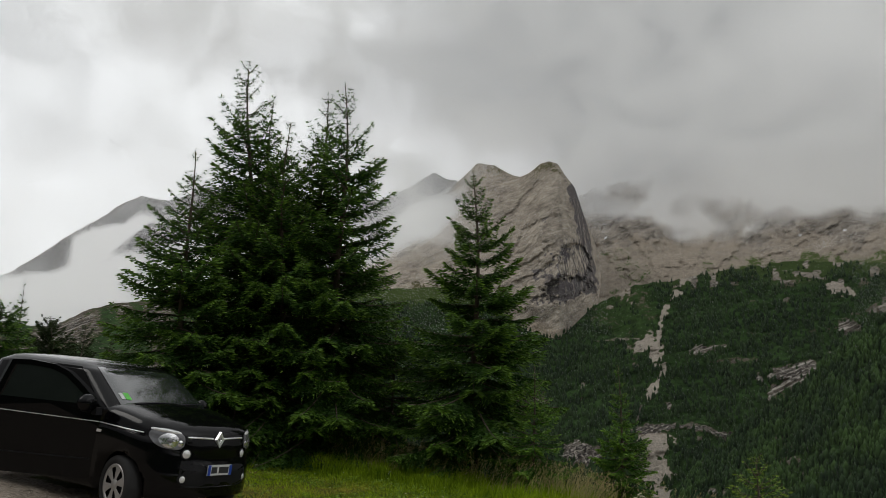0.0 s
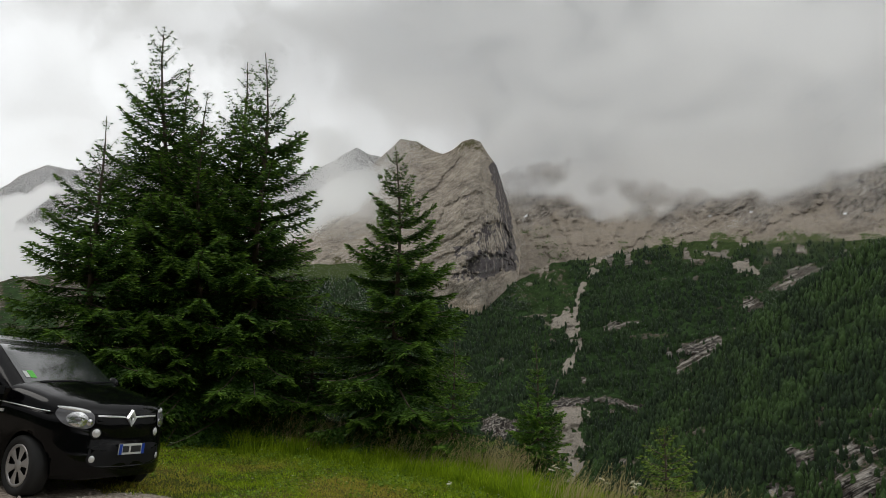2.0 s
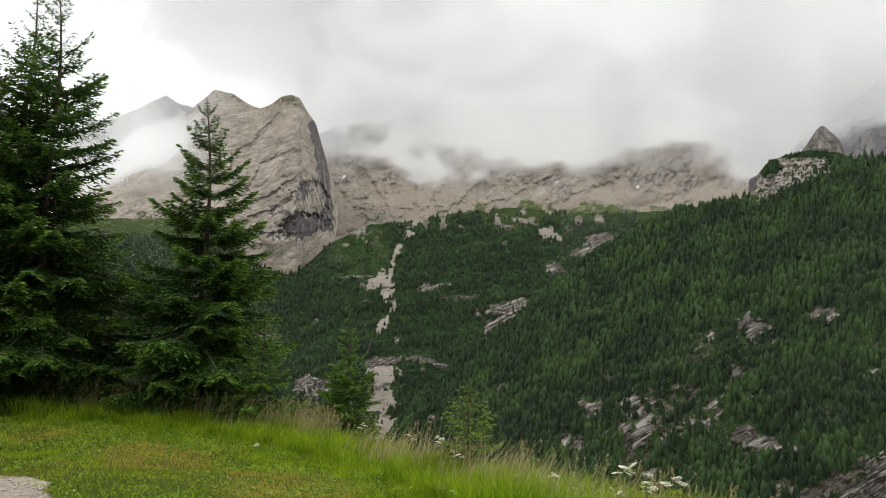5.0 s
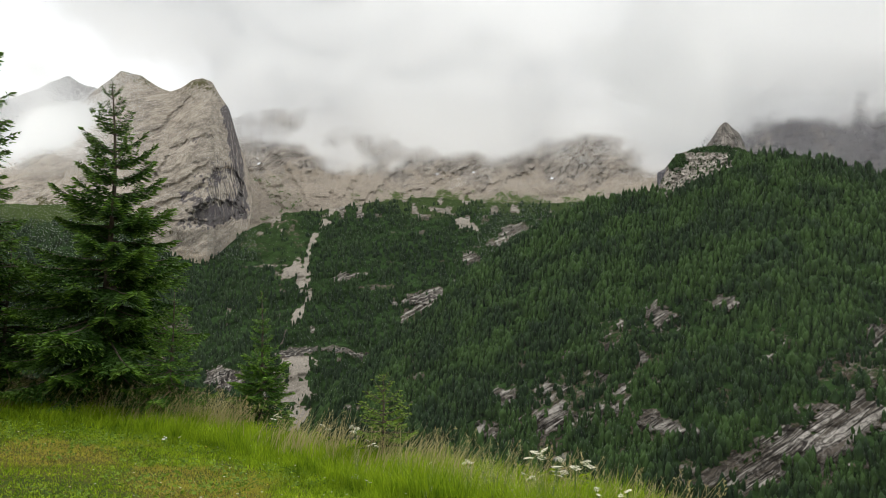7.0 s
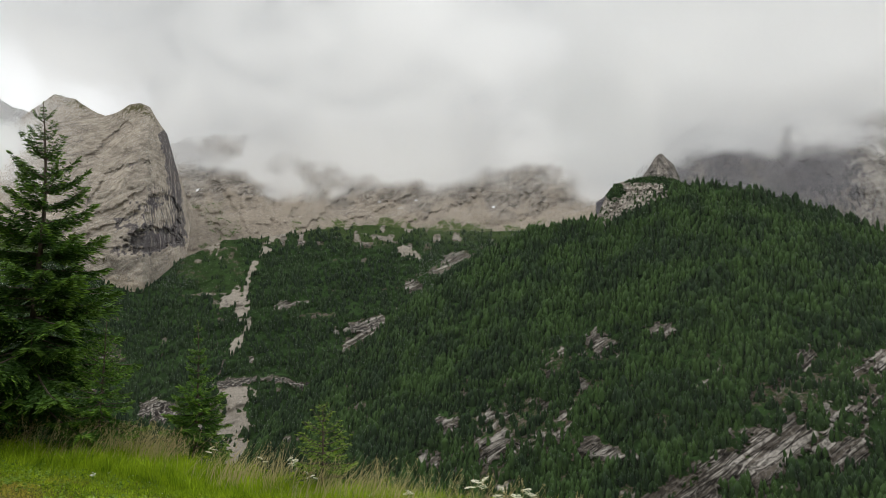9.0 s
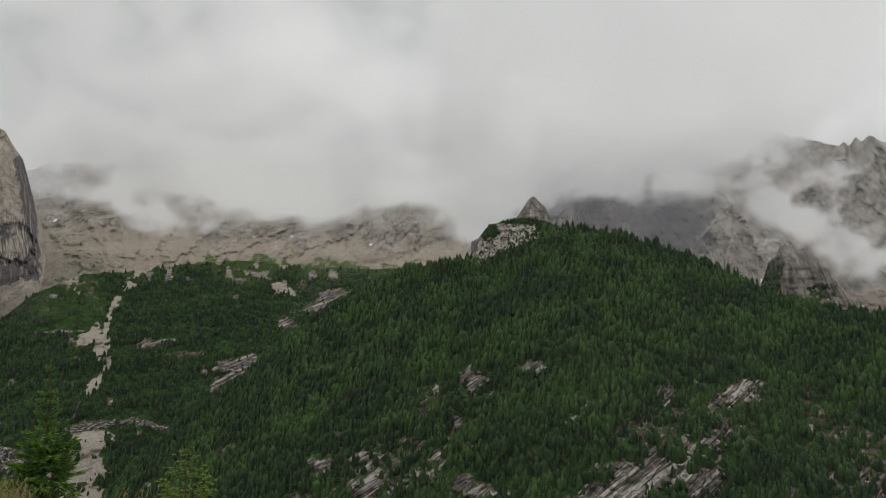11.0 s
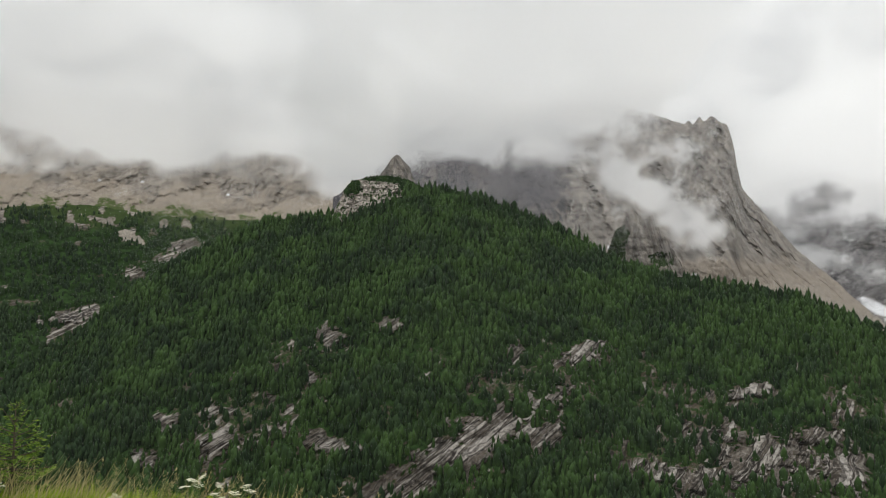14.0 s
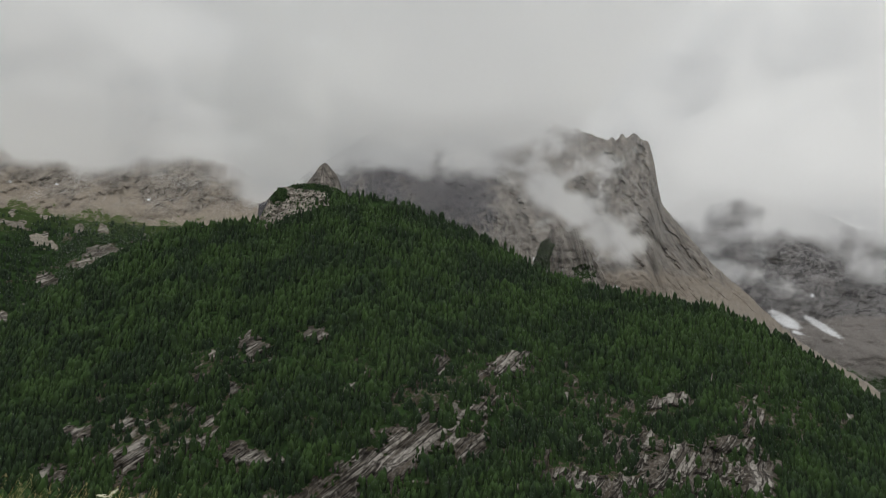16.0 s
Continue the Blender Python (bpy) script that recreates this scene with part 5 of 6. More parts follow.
def hollow(verts, faces, holes):
    """Cuts round wheel arches through a closed shell."""
    shell = new("shell", mesh_of("shell", verts, faces))
    cutters = []
    for x, z, r in holes:
        bm = bmesh.new()
        bmesh.ops.create_cone(bm, cap_ends=True, segments=40, radius1=r, radius2=r, depth=2.4, matrix=Matrix.Translation((x, 0, z)) @ Matrix.Rotation(radians(90), 4, "X"))
        me = bpy.data.meshes.new("cutter")
        bm.to_mesh(me)
        bm.free()
        cutters.append(new("cutter", me))
        mod = shell.modifiers.new("arch", "BOOLEAN")
        mod.object, mod.operation, mod.solver = cutters[-1], "DIFFERENCE", "EXACT"
    bpy.context.view_layer.update()
    made = bpy.data.meshes.new_from_object(shell.evaluated_get(bpy.context.evaluated_depsgraph_get()))
    for ob in cutters + [shell]:
        bpy.data.objects.remove(ob)
    for p in made.polygons:
        p.use_smooth = True
    made.materials.clear()
    return made


def car():
    thing = tagged(new("car"), "small black hatchback parked on gravel with an open door", "car")
    verts, faces = loft(body_rows())
    skin = BVHTree.FromPolygons([Vector(v) for v in verts], [list(f) for f in faces])
    body = hollow(verts, faces, ((-0.63, 0.30, 0.345), (-3.12, 0.30, 0.345)))
    part("body", body, PAINT, thing, "glossy black painted body")
    th, t = np.meshgrid(np.linspace(-math.pi, math.pi, 193), np.linspace(0, 1, 26))
    part("cabin", mesh_of("cabin", *loft(cabin(th, t))), PAINT, thing, "black roof and pillars")
    part("windscreen", mesh_of("windscreen", *cabin_patch(-0.50, 0.50, 0.17, 0.785, 0.006, 40)), SCREEN_GLASS, thing, "dark windscreen reflecting the sky")
    part("rear_window", mesh_of("rear_window", *cabin_patch(math.pi - 0.62, math.pi + 0.62, 0.15, 0.75, 0.006)), CAR_GLASS, thing, "dark rear window")
    for s in (-1, 1):
        if s > 0:
            part("side_window", mesh_of("side_window", *side_patch(1, -1.25, -2.18, 0.10, 0.74, 0.006)), CAR_GLASS, thing, "dark front side window")
        else:
            # no hole: a black panel on the closed shell paints the inner shade
            part("door_opening", mesh_of("door_opening", *side_patch(-1, -1.12, -2.22, 0.03, 0.76, 0.008)), INTERIOR_SHADE, thing, "dark opening into the cabin")
        part("side_window", mesh_of("side_window", *side_patch(s, -2.32, -3.05, 0.10, 0.72, 0.006)), CAR_GLASS, thing, "dark rear side window")

    def onto(y, z, off=0.004):
        hit, normal, _, _ = skin.ray_cast(Vector((1.5, y, z)), Vector((-1, 0, 0)))
        if hit is None:
            hit, normal = Vector((-0.6, y, z)), Vector((1, 0, 0))
        if normal.x < 0:
            normal = -normal
        return hit + normal * off

    def badge_patch(y0, z0, ry, rz, off, power=2.0, tilt=0.0, rings=5, n=28):
        rows = []
        for k in range(rings + 1):
            q = k / rings
            row = []
            for j in range(n + 1):
                a = j * 2 * math.pi / n
                c, s = math.cos(a), math.sin(a)
                u, v = math.copysign(abs(c) ** (2 / power), c) * ry * q, math.copysign(abs(s) ** (2 / power), s) * rz * q
                row.append(onto(y0 + u, z0 + v + tilt * u, off * (1.0 - 0.6 * q * q)))
            rows.append(row)
        return mesh_of("lamp", *loft(rows))

    for s in (-1, 1):
        lamp = part("headlight", badge_patch(s * 0.595, 0.825, 0.145, 0.100, 0.012, 2.6, s * 0.12), LAMP_DARK, thing, "clear rounded headlight")
        part("reflector", badge_patch(s * 0.600, 0.812, 0.088, 0.074, 0.022), LAMP_CHROME, lamp, "bright round reflector")
        part("bulb", badge_patch(s * 0.598, 0.808, 0.036, 0.030, 0.030), LAMP_DARK, lamp, "dark lamp bulb cap")
        part("inner_lamp", badge_patch(s * 0.500, 0.785, 0.028, 0.034, 0.020), LAMP_CHROME, lamp, "small inner reflector")
        part("brow", badge_patch(s * 0.605, 0.902, 0.118, 0.016, 0.022, 3.0, s * 0.13), LAMP_CLEAR, lamp, "bright lamp strip")
        ring = part("day_lamp", badge_patch(s * 0.425, 0.680, 0.060, 0.056, 0.010), TRIM, thing, "round daytime lamp")
        part("lens", badge_patch(s * 0.425, 0.680, 0.044, 0.042, 0.022), LAMP_CLEAR, ring, "bright round lens")
        ring = part("fog_lamp", badge_patch(s * 0.46, 0.425, 0.055, 0.050, 0.008), TRIM, thing, "small fog lamp")
        part("lens", badge_patch(s * 0.46, 0.425, 0.030, 0.034, 0.018), LAMP_CLEAR, ring, "small bright lens")
        part("grille_bar", badge_patch(s * 0.245, 0.845, 0.175, 0.009, 0.016, 6.0, s * 0.03), CHROME, thing, "thin chrome bar")
    part("grille", badge_patch(0, 0.815, 0.44, 0.052, 0.003, 5.0), TRIM, thing, "black upper grille")
    part("air_intake", badge_patch(0, 0.46, 0.50, 0.115, 0.003, 5.0), TRIM, thing, "black lower air intake")
    part("bumper_lip", badge_patch(0, 0.335, 0.62, 0.018, 0.012, 6.0), PAINT, thing, "glossy lower bumper lip")

    def facing(x):
        return lambda u, v, w: (x + w, u, v)

    nose = onto(0, 0.83).x
    bm = bmesh.new()
    rhombs = [[bm.verts.new((nose + w, a * u, 0.832 + b * v)) for u, v in ((0, 1), (1, 0), (0, -1), (-1, 0))] for a, b, w in ((0.062, 0.092, 0.0), (0.058, 0.086, 0.034), (0.026, 0.042, 0.030), (0.024, 0.038, 0.0))]
    for a, b in zip(rhombs, rhombs[1:] + rhombs[:1]):
        for i in range(4):
            bm.faces.new((a[i], a[(i + 1) % 4], b[(i + 1) % 4], b[i]))
    bmesh.ops.recalc_face_normals(bm, faces=bm.faces)
    part("badge", bm, CHROME, thing, "silver rhombus badge")
    px = onto(0, 0.52).x
    plate = part("number_plate", slab([(-0.18, 0.465), (0.18, 0.465), (0.18, 0.575), (-0.18, 0.575)], 0.012, facing(px + 0.008)), PLATE_WHITE, thing, "white number plate with blue ends")
    for s in (-1, 1):
        part("blue_end", slab([(s * 0.18, 0.466), (s * 0.142, 0.466), (s * 0.142, 0.574), (s * 0.18, 0.574)], 0.004, facing(px + 0.0205)), PLATE_BLUE, plate, "blue strip")
    for a, b in ((-0.130, -0.045), (-0.015, 0.130)):
        part("dark_bar", slab([(a, 0.487), (b, 0.487), (b, 0.553), (a, 0.553)], 0.003, facing(px + 0.0205)), INK, plate, "dark bar")

    for x in (-0.63, -3.12):
        for s in (-1, 1):
            wheel = part("wheel", mesh_of("wheel", *lathe([(0.02, 0), (0.21, 0), (0.21, -s * 0.12), (0.02, -s * 0.12)], 36, (0, s * 0.77, 0.30))), TRIM, thing, "wheel with silver cover")
            part("tyre", mesh_of("tyre", *lathe([(0.205, 0.02 * s), (0.225, 0.045 * s), (0.265, 0.05 * s), (0.292, 0.035 * s), (0.302, 0.0), (0.302, -0.12 * s), (0.285, -0.15 * s), (0.2, -0.15 * s)], 48, (0, s * 0.77, 0.30))), RUBBER, wheel, "black tyre")
            pieces = [lathe([(0.178, 0.028 * s), (0.19, 0.040 * s), (0.212, 0.036 * s), (0.214, 0.02 * s)], 48, (0, s * 0.77, 0.30)), lathe([(0.001, 0.040 * s), (0.045, 0.038 * s), (0.062, 0.026 * s)], 24, (0, s * 0.77, 0.30))]
            for k in range(6):
                a = 2 * math.pi * k / 6 + 0.3
                arc = np.linspace(-0.31, 0.31, 5)
                pieces.append(loft([stack3(r * np.cos(a + arc * q), s * (0.77 + 0.034 - 0.004 * arc**2 * 10), 0.30 + r * np.sin(a + arc * q)) for r, q in ((0.045, 1.2), (0.09, 1.0), (0.14, 0.92), (0.185, 1.0))]))
            steer = Matrix.Translation((x, s * 0.70, 0)) @ Matrix.Rotation(radians(-12 if x > -1 else 0), 4, "Z") @ Matrix.Translation((0, -s * 0.70, 0))
            wheel.matrix_local = steer
            part("rim", mesh_of("rim", *gather(pieces)), SILVER, wheel, "silver six-spoke wheel cover")

    for s in (-1, 1):
        shell = bmesh.new()
        bmesh.ops.create_uvsphere(shell, u_segments=20, v_segments=12, radius=1, matrix=Matrix.Translation((-1.10 if s < 0 else -1.22, s * (0.95 if s < 0 else 0.85), 1.085)) @ Matrix.Diagonal((0.085, 0.115 if s < 0 else 0.07, 0.10, 1)))
        for f in shell.faces:
            f.smooth = True
        mirror = part("mirror", shell, PAINT, thing, "black wing mirror")
        part("mirror_foot", slab([(-0.04, 0.0), (0.04, 0.0), (0.03, 0.09), (-0.03, 0.09)], 0.16, lambda u, v, w, s=s: ((-1.06 if s < 0 else -1.19) + u, s * (0.72 + w), 0.97 + v * 0.9)), TRIM, mirror, "mirror foot")
        part("indicator", slab([(-0.035, 0), (0.03, 0), (0.035, 0.03), (-0.03, 0.03)], 0.012, lambda u, v, w, s=s: (-1.0 + u, s * (0.813 + w), 0.80 + v)), LAMP_CLEAR, thing, "small clear side lamp")
        part("side_moulding", slab([(-2.9, 0.36), (-1.05, 0.33), (-1.05, 0.345), (-2.9, 0.375)], 0.012, lambda u, v, w, s=s: (u, s * (0.812 + w), v)), TRIM, thing, "dark side moulding")
    # chrome tubes stand in for the sky's glint along the fender creases
    for s in (-1, 1):
        xs = np.linspace(-1.0, -0.36, 8)
        line = np.column_stack([xs, s * (half_width(xs) * 1.0 + 0.002), np.interp(xs, (-1.0, -0.36), (0.902, 0.872))])
        part("crease_line", mesh_of("crease_line", *tube(line, np.full(8, 0.006), 6)), CHROME, thing, "bright crease line")
    for y0, y1 in ((-0.50, 0.05), (0.02, 0.55)):
        wiper = tube([(-0.875, y0, 1.115), (-0.915, (y0 + y1) / 2, 1.135), (-0.935, y1, 1.142)], [0.010, 0.009, 0.006], 6)
        part("wiper", mesh_of("wiper", *wiper), TRIM, thing, "black wiper")
    # paper stickers on the screen's lower corner
    pale = cabin_patch(-0.36, -0.25, 0.26, 0.36, 0.010, 4, 4)
    part("sticker", mesh_of("sticker", *cabin_patch(-0.24, -0.13, 0.26, 0.37, 0.010, 4, 4)), STICKER, thing, "bright green windscreen sticker")
    part("sticker", mesh_of("sticker", *pale), STICKER_PALE, thing, "pale windscreen sticker")

    # the open front door, hinged behind the front wheel
    swing = radians(36)
    c, s = math.cos(swing), math.sin(swing)

    def on_door(u, v, w):
        y = 0.03 * math.sin(min(1, max(0, (v - 0.25) / 0.8)) * 3.1) + w - 0.24 * max(0.0, v - 1.0)
        return (-1.02 - u * c - y * s * -1 * -1, -0.80 - u * s - y * c, v)

    leaf = [(0, 0.30), (1.08, 0.30), (1.14, 0.45), (1.15, 0.72), (1.14, 1.045), (0.0, 1.035)]
    leaf = [(leaf[i][0] * (1 - q) + leaf[(i + 1) % 6][0] * q, leaf[i][1] * (1 - q) + leaf[(i + 1) % 6][1] * q) for i in range(6) for q in (0, 0.25, 0.5, 0.75)]
    door = part("door", slab(leaf, -0.07, on_door), PAINT, thing, "open black front door")
    outer = [(0.02, 1.04), (0.16, 1.15), (0.34, 1.28), (0.52, 1.395), (0.70, 1.455), (0.95, 1.475), (1.13, 1.46), (1.15, 1.04)]
    inner = [(0.13, 1.07), (0.24, 1.15), (0.39, 1.255), (0.55, 1.355), (0.71, 1.405), (0.94, 1.42), (1.08, 1.41), (1.09, 1.07)]
    bm = bmesh.new()
    loops = [[bm.verts.new(on_door(u, v, w)) for u, v in o] for o, w in ((outer, 0), (inner, 0), (inner, -0.05), (outer, -0.05))]
    for a, b in zip(loops, loops[1:] + loops[:1]):
        for i in range(8):
            bm.faces.new((a[i], a[(i + 1) % 8], b[(i + 1) % 8], b[i]))
    bmesh.ops.recalc_face_normals(bm, faces=bm.faces)
    part("window_frame", bm, PAINT, door, "black window frame")
    part("door_window", slab(inner, -0.006, lambda u, v, w: on_door(u, v, w - 0.02)), CAR_GLASS, door, "dark door window")
    # added chrome strip imitates the sky's glint on the door crease
    part("belt_strip", slab([(0.0, 0.898), (1.14, 0.928), (1.14, 0.936), (0.0, 0.906)], 0.014, on_door), CHROME, door, "bright crease line")
    part("door_handle", slab([(0.90, 0.79), (1.06, 0.79), (1.06, 0.815), (0.90, 0.815)], 0.03, on_door), PAINT, door, "black door handle")
    part("door_moulding", slab([(0.02, 0.50), (1.1, 0.50), (1.1, 0.515), (0.02, 0.515)], 0.012, on_door), TRIM, door, "dark door moulding")
    return thing


CAR_AT = (-2.505, 8.75)
slope_up = Vector((0.105, 0.04, 1)).normalized()
fore = Vector((math.cos(radians(-27.5)), math.sin(radians(-27.5)), 0))
fore = (fore - slope_up * fore.dot(slope_up)).normalized()
left = slope_up.cross(fore)
turned = Matrix((fore, left, slope_up)).transposed().to_4x4()
parked = car()
parked.matrix_world = Matrix.Translation((CAR_AT[0], CAR_AT[1], -(0.105 * CAR_AT[0] + 0.04 * CAR_AT[1]) - 0.095)) @ turned


# ---- flowers and herbs at the rim ----
PETAL = plain("white_petals", (0.68, 0.66, 0.48), 0.6, 60, 0.1)
STEM = plain("green_stem", (0.11, 0.19, 0.04), 0.6, 40, 0.2)
PETAL_YELLOW = plain("yellow_petals", (0.60, 0.42, 0.03), 0.6, 60, 0.1)
PETAL_PALE = plain("pale_yellow_petals", (0.58, 0.54, 0.24), 0.6, 60, 0.2)
HERB_PALE = needle_material("weed_leaves", (0.16, 0.20, 0.04), (0.34, 0.36, 0.09), (0.40, 0.42, 0.12))
HERB = needle_material("herb_leaves", (0.045, 0.105, 0.007), (0.25, 0.39, 0.026), (0.34, 0.44, 0.05))


def disc(centre, r, sides, g, dome=0.25):
    """A small domed flower head."""
    k = np.arange(sides) * 2 * math.pi / sides
    ring = stack3(centre[0] + r * np.cos(k) * (0.8 + 0.4 * g.random(sides)), centre[1] + r * np.sin(k) * (0.8 + 0.4 * g.random(sides)), centre[2] + 0.0 * k)
    v = np.concatenate([ring, [[centre[0], centre[1], centre[2] + dome * r]]])
    s = np.arange(sides)
    return v, np.stack([s, (s + 1) % sides, 0 * s + sides], 1)


def umbel_plant(height, heads, seed, label):
    """A tall herb with flat white umbels on forked stems."""
    g = np.random.default_rng(seed)
    thing = tagged(new("white_umbel_flower"), label, "flower", "white flowers along the rim")
    top = np.array([0.05 * g.normal(), 0.05 * g.normal(), height])
    stalk = [tube([(0, 0, -0.05), top * 0.5 + (0.01, 0, 0), top], [0.006, 0.005, 0.003], 5)]
    flowers = []
    for k in range(heads):
        a = g.random() * 6.283
        start = top * (0.55 + 0.4 * g.random()) if k else top * 0.8
        out = 0.05 + 0.12 * g.random() if k else 0.0
        end = np.array([start[0] + out * math.cos(a), start[1] + out * math.sin(a), height * (0.86 + 0.16 * g.random())])
        stalk.append(tube([start, (start + end) / 2 + (0, 0, -0.02), end - (0, 0, 0.05)], [0.004, 0.003, 0.002], 4))
        wide = 0.032 + 0.026 * g.random()
        tilt = 0.35 * g.normal(size=2)
        for j in range(34):
            q, b = wide * math.sqrt((j + 0.5) / 34), j * 2.39996
            x, y = q * math.cos(b), q * math.sin(b)
            at = end + (x, y, tilt[0] * x + tilt[1] * y - 2.5 * q * q + 0.01 * g.random())
            flowers.append(disc(at, 0.008 + 0.004 * g.random(), 6, g))
            if j % 3 == 0:
                stalk.append(tube([end - (0, 0, 0.05), (end + at) / 2 - (0, 0, 0.01), at], [0.0014, 0.0012, 0.001], 3))
    part("stem", mesh_of("stem", *gather(stalk)), STEM, thing, "thin forked green stems")
    tagged(part("umbel", mesh_of("umbel", *gather(flowers), flat=True), PETAL, thing, "flat clusters of tiny white flowers"), kind="stuff")
    leaf = []
    for k in range(5):
        z0, a = height * (0.15 + 0.12 * k), g.random() * 6.283
        n = 14
        t = g.random(n)
        at = np.column_stack([math.cos(a) * 0.16 * t, math.sin(a) * 0.16 * t, z0 + 0.08 * t])
        go = np.column_stack([g.normal(size=(n, 2)), 0.3 * g.normal(size=n)])
        leaf.append(blades(at, go, 0.05 + 0.03 * g.random(n), np.full(n, 0.008), g, 0.2))
    tagged(part("foliage", mesh_of("foliage", *gather(leaf), flat=True), GRASS, thing, "feathery green leaves"), kind="stuff")
    return thing


def set_down(ob, az, r, turn, scale):
    x, y = r * math.sin(radians(az)), r * math.cos(radians(az))
    return Matrix.LocRotScale((x, y, float(ground_height(x, y))), Euler((0, 0, radians(turn))), (scale, scale, scale))


UMBELS = [umbel_plant(0.62, 4, 51, "white umbel flower on tall forked stems in rim grass"), umbel_plant(0.55, 3, 52, "white umbel flower on tall forked stems in rim grass"), umbel_plant(0.45, 2, 53, "short white umbel flower in the meadow grass")]
# bearing and rise of the heads; each plant stands where the rim lets it reach them
UMBEL_AT = [(34.3, -12.0), (35.6, -11.7), (24.6, -15.0), (33.3, -11.3), (28.2, -12.0), (27.8, -12.6), (32.1, -13.0), (34.2, -12.5), (39.5, -13.7), (25.0, -14.1), (19.6, -13.0), (20.5, -13.6), (25.2, -12.4), (29.2, -14.3), (37.0, -13.7), (20.6, -10.9), (13.6, -8.9), (-3.6, -7.9), (5.0, -8.4), (6.5, -10.1), (17.1, -9.8), (19.6, -9.9)]
TALLNESS = (0.62, 0.55, 0.45)


def head_at(az, rise):
    """Distance and height of a plant whose head stands at that bearing and rise."""
    r = float(rim(az)) + 0.35
    while r > 3.0:
        x, y = r * math.sin(radians(az)), r * math.cos(radians(az))
        tall = EYE + r * math.tan(radians(rise)) - float(ground_height(x, y))
        if 0.14 < tall < 0.66:
            return r, tall
        r -= 0.1
    return float(rim(az)), 0.4


for i, (az_, el_) in enumerate(UMBEL_AT):
    src = UMBELS[i % 3]
    r_, tall = head_at(az_, el_)
    s_ = max(0.62, tall / TALLNESS[i % 3])
    m_ = set_down(src, az_, r_, 77 * i, s_)
    m_.translation.z += tall - s_ * TALLNESS[i % 3]
    if i < 3:
        src.matrix_world = m_
    else:
        copy_thing(src, m_).scale = (s_, s_, s_)


def weed(height, seed, label):
    """A bushy rim weed: upright stalks set with tiny pale yellow flowers."""
    g = np.random.default_rng(seed)
    thing = tagged(new("flowering_weed"), label, "weed", "weeds along the rim")
    flowers, leaf = [], []
    for k in range(7):
        lean = 0.14 * g.normal(size=2)
        top = np.array([lean[0], lean[1], height * (0.6 + 0.4 * g.random())])
        part("stem", mesh_of("stem", *tube([(0.03 * g.normal(), 0.03 * g.normal(), -0.05), top * (0.5, 0.5, 0.55), top], [0.004, 0.003, 0.0015], 4)), STEM, thing, "thin upright green stem")
        for t in 0.45 + 0.55 * g.random(26):
            at = top * (t, t, t) + (0.028 + 0.03 * (1 - t)) * g.normal(size=3)
            flowers.append(disc(at, 0.004 + 0.004 * g.random(), 5, g))
        n = 16
        t = 0.1 + 0.8 * g.random(n)
        leaf.append(blades(top[None] * t[:, None], g.normal(size=(n, 3)) + (0, 0, 0.4), 0.03 + 0.05 * g.random(n), np.full(n, 0.006), g, 0.2))
    tagged(part("flower_spike", mesh_of("flower_spike", *gather(flowers), flat=True), PETAL_PALE, thing, "tiny pale yellow flowers"), kind="stuff")
    tagged(part("foliage", mesh_of("foliage", *gather(leaf), flat=True), HERB_PALE, thing, "narrow yellow-green leaves"), kind="stuff")
    return thing


WEEDS = [weed(0.72, 91, "bushy weed with tiny pale yellow flowers at the rim"), weed(0.55, 92, "bushy weed with tiny pale yellow flowers at the rim")]
for i, (az_, r_, s_) in enumerate([(30.2, 7.7, 0.95), (31.2, 7.6, 0.8), (29.3, 7.9, 0.75), (26.9, 8.2, 0.85), (33.8, 7.5, 0.85), (36.6, 7.3, 0.7), (40.6, 7.0, 0.7), (24.4, 8.4, 0.6), (38.4, 7.2, 0.6), (22.0, 8.8, 0.5), (23.3, 8.7, 0.55), (25.6, 8.3, 0.65), (27.9, 8.0, 0.6), (28.7, 8.2, 0.7), (32.4, 7.6, 0.65), (35.2, 7.4, 0.6), (19.8, 9.1, 0.5), (17.6, 9.6, 0.5), (42.5, 6.8, 0.6), (45.0, 6.7, 0.55)]):
    src = WEEDS[i % 2]
    m_ = set_down(src, az_, r_, 53 * i, s_)
    if i < 2:
        src.matrix_world = m_
    else:
        copy_thing(src, m_).scale = (s_, s_, s_)

# pale seed heads and tiny flowers strewn through the meadow
g = np.random.default_rng(61)
n = 480
az_ = -18 + 62 * g.random(n)
r_ = 5 + (rim(az_) - 5) * g.random(n) ** 0.7
x, y = r_ * np.sin(np.radians(az_)), r_ * np.cos(np.radians(az_))
z = ground_height(x, y) + 0.05 + 0.08 * g.random(n)
ok = gravel_mask(x, y) < 0.2
white = [disc((a, b, c), 0.007 + 0.006 * g.random(), 5, g) for a, b, c in zip(x[ok][::2], y[ok][::2], z[ok][::2])]
me = mesh_of("clover_flowers", *gather(white), flat=True)
me.materials.append(PETAL)
tagged(new("clover_flowers", me), "tiny white clover flowers strewn through the meadow", "flowers", kind="stuff")
yellow = [disc((a, b, c), 0.007 + 0.004 * g.random(), 5, g) for a, b, c in zip(x[ok][1::4], y[ok][1::4], z[ok][1::4])]
me = mesh_of("yellow_flowers", *gather(yellow), flat=True)
me.materials.append(PETAL_YELLOW)
tagged(new("yellow_flowers", me), "tiny yellow flowers strewn through the meadow", "flowers", kind="stuff")

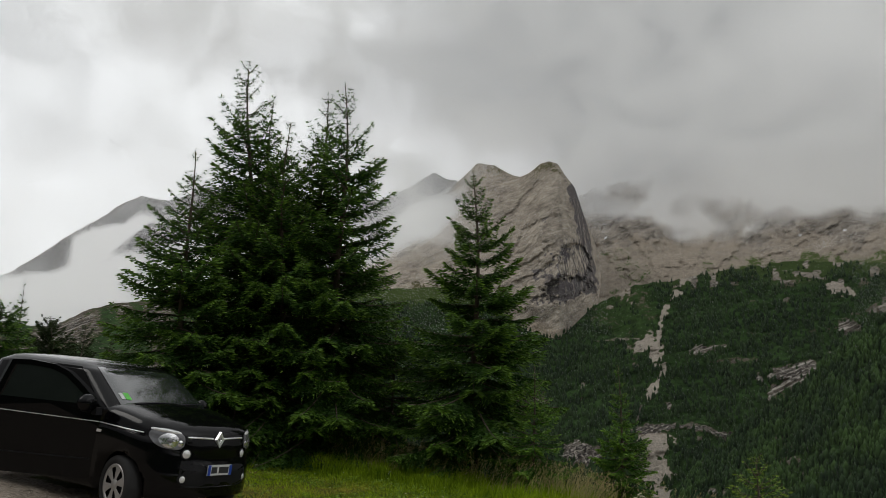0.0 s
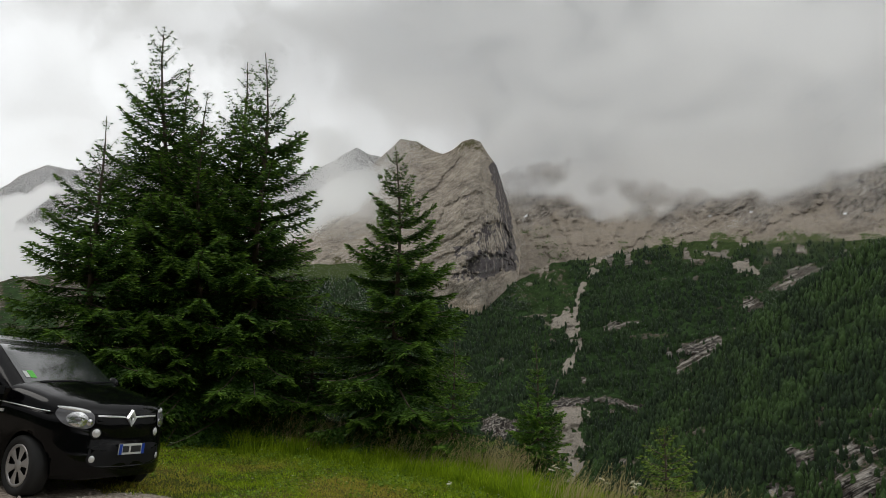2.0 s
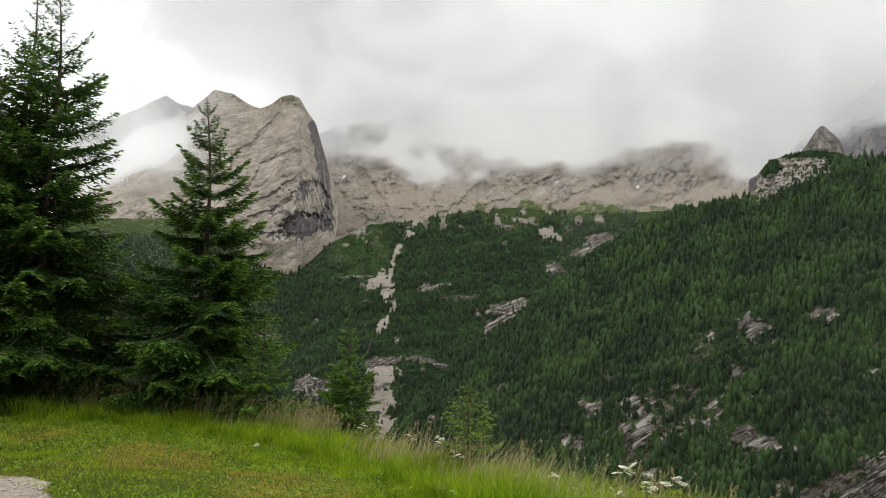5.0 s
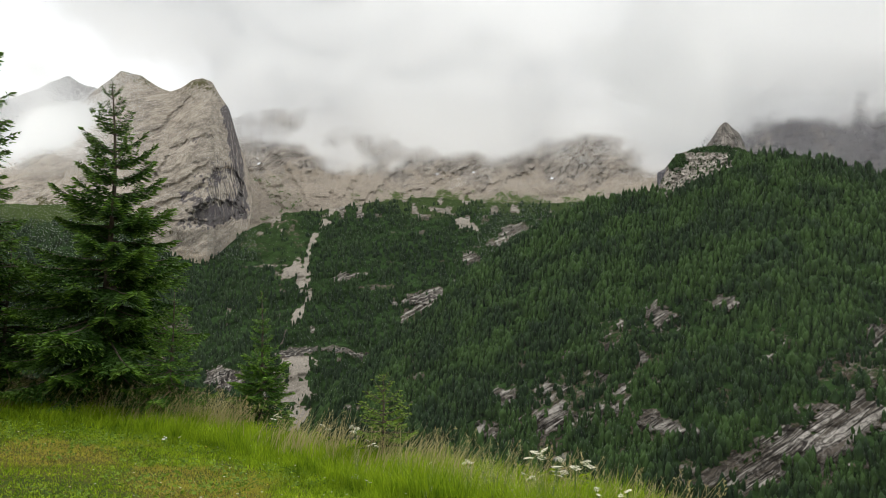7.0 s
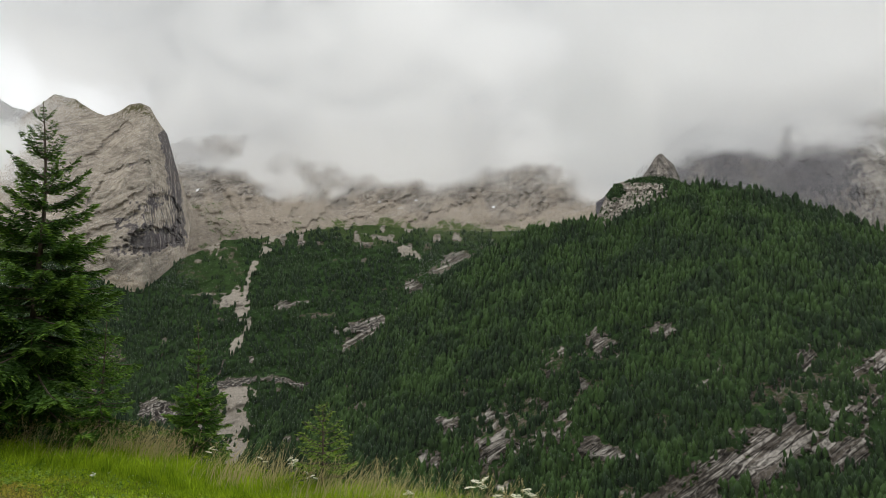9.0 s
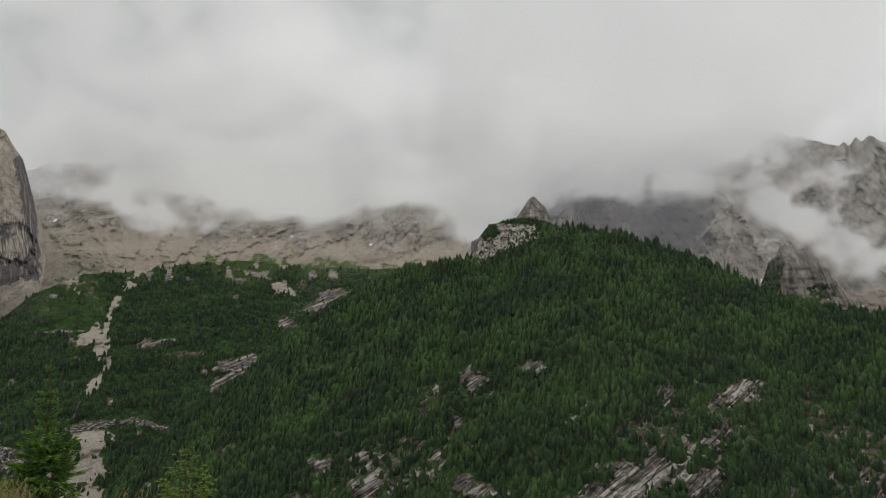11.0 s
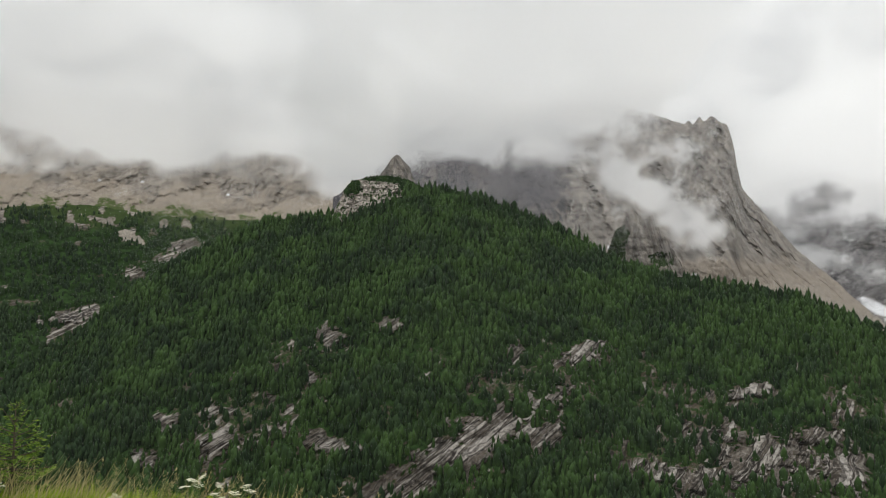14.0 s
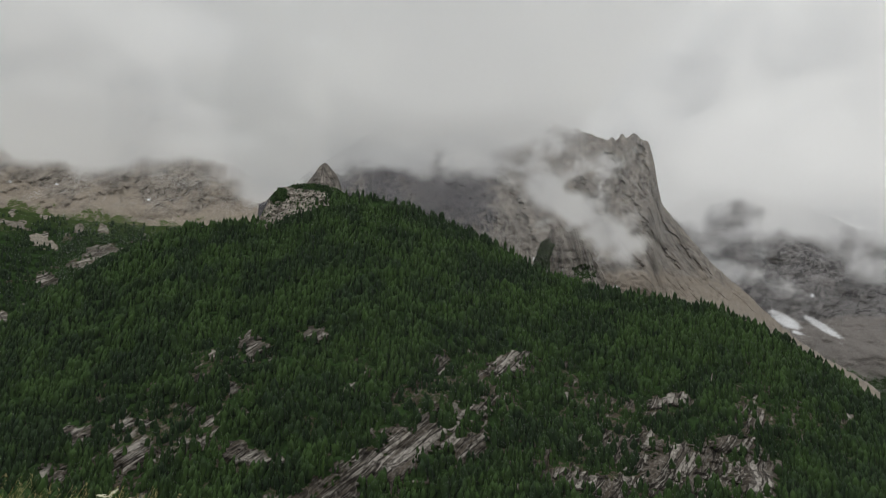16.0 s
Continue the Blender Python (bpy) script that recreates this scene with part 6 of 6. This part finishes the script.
# feathery seed heads on thin stalks along the rim
n = 900
az_ = np.where(g.random(n) < 0.7, -9 + 20 * g.random(n), -12 + 56 * g.random(n))
r_ = rim(az_) - 0.4 + 1.4 * g.random(n)
x, y = r_ * np.sin(np.radians(az_)), r_ * np.cos(np.radians(az_))
z = ground_height(x, y)
pieces, stalks = [], []
for a, b, c in zip(x, y, z):
    h = 0.34 + 0.34 * g.random()
    lean = 0.11 * g.normal(size=2) + (0.24, 0)
    top = np.array([a + lean[0], b + lean[1], c + h])
    stalks.append(tube([(a, b, c - 0.03), (a + lean[0] * 0.4, b + lean[1] * 0.4, c + h * 0.6), top], [0.0022, 0.0018, 0.0012], 3))
    k = 12
    t = g.random(k)
    at = top[None] - np.array([[0, 0, 1.0]]) * (0.16 * t)[:, None]
    pieces.append(blades(at, np.column_stack([g.normal(size=(k, 2)) * 0.5, 0.6 * np.ones(k)]), 0.022 + 0.024 * g.random(k), np.full(k, 0.0034), g))
me = mesh_of("grass_seed_heads", *gather(pieces + stalks), {"dry": np.full(sum(len(p[0]) for p in pieces + stalks), 0.3)}, flat=True)
me.materials.append(STRAW)
tagged(new("grass_seed_heads", me), "feathery brown grass seed heads along the rim", "grass", kind="stuff")

# low broad-leaved herbs in the turf
n = 2600
az_ = -16 + 60 * g.random(n)
r_ = 4.6 + (rim(az_) - 4.4) * g.random(n) ** 0.8
x, y = r_ * np.sin(np.radians(az_)), r_ * np.cos(np.radians(az_))
ok = (gravel_mask(x, y) < 0.3) & (fbm(stack3(x * 0.8, y * 0.8, 5.0), 3) > 0.46)
leaves = []
for a, b in zip(x[ok], y[ok]):
    k = 16
    turn = g.random(k) * 6.283
    c = float(ground_height(a, b))
    spread = 0.05 + 0.12 * g.random()
    q = spread * np.sqrt(g.random(k))
    at = np.column_stack([a + q * np.cos(turn), b + q * np.sin(turn), np.full(k, c + 0.02) + 0.07 * g.random(k)])
    go = np.column_stack([np.cos(turn), np.sin(turn), 0.5 * g.random(k)])
    size = 0.018 + 0.042 * g.random(k) * g.random()
    leaves.append(blades(at, go, size, size * 0.30, g, 0.1))
v, f = gather(leaves)
me = mesh_of("meadow_herbs", v, f, {"young": np.full(len(v), 0.2)}, flat=True)
me.materials.append(HERB)
tagged(new("meadow_herbs", me), "low clumps of broad green herb leaves in the turf", "plants", kind="stuff")

# loose stones on the gravel
PEBBLE = plain("pale_pebbles", (0.42, 0.365, 0.31), 0.85, 9.0, 0.45)
g = np.random.default_rng(71)
n = 5200
az_ = np.where(g.random(n) < 0.7, -34 + 34 * g.random(n), 360 * g.random(n))
r_ = np.where(g.random(n) < 0.7, 5.5 + 8 * g.random(n), 0.6 + 8 * g.random(n))
x, y = r_ * np.sin(np.radians(az_)), r_ * np.cos(np.radians(az_))
ok = gravel_mask(x, y) > 0.5
x, y = x[ok], y[ok]
size = 0.008 + 0.020 * g.random(len(x)) ** 3
corner = np.array([(1, 0, 0), (0, 1, 0), (-1, 0, 0), (0, -1, 0), (0, 0, 0.7), (0, 0, -0.7)], float)
v = np.column_stack([x, y, ground_height(x, y) + 0.3 * size])[:, None] + size[:, None, None] * corner[None] * (0.6 + 0.7 * g.random((len(x), 6, 1)))
tri = np.array([(0, 1, 4), (1, 2, 4), (2, 3, 4), (3, 0, 4), (1, 0, 5), (2, 1, 5), (3, 2, 5), (0, 3, 5)])
me = mesh_of("gravel_stones", v.reshape(-1, 3), (np.arange(len(x))[:, None, None] * 6 + tri[None]).reshape(-1, 3), flat=True)
me.materials.append(PEBBLE)
tagged(new("gravel_stones", me), "loose pale stones strewn over the gravel", "gravel", kind="stuff")
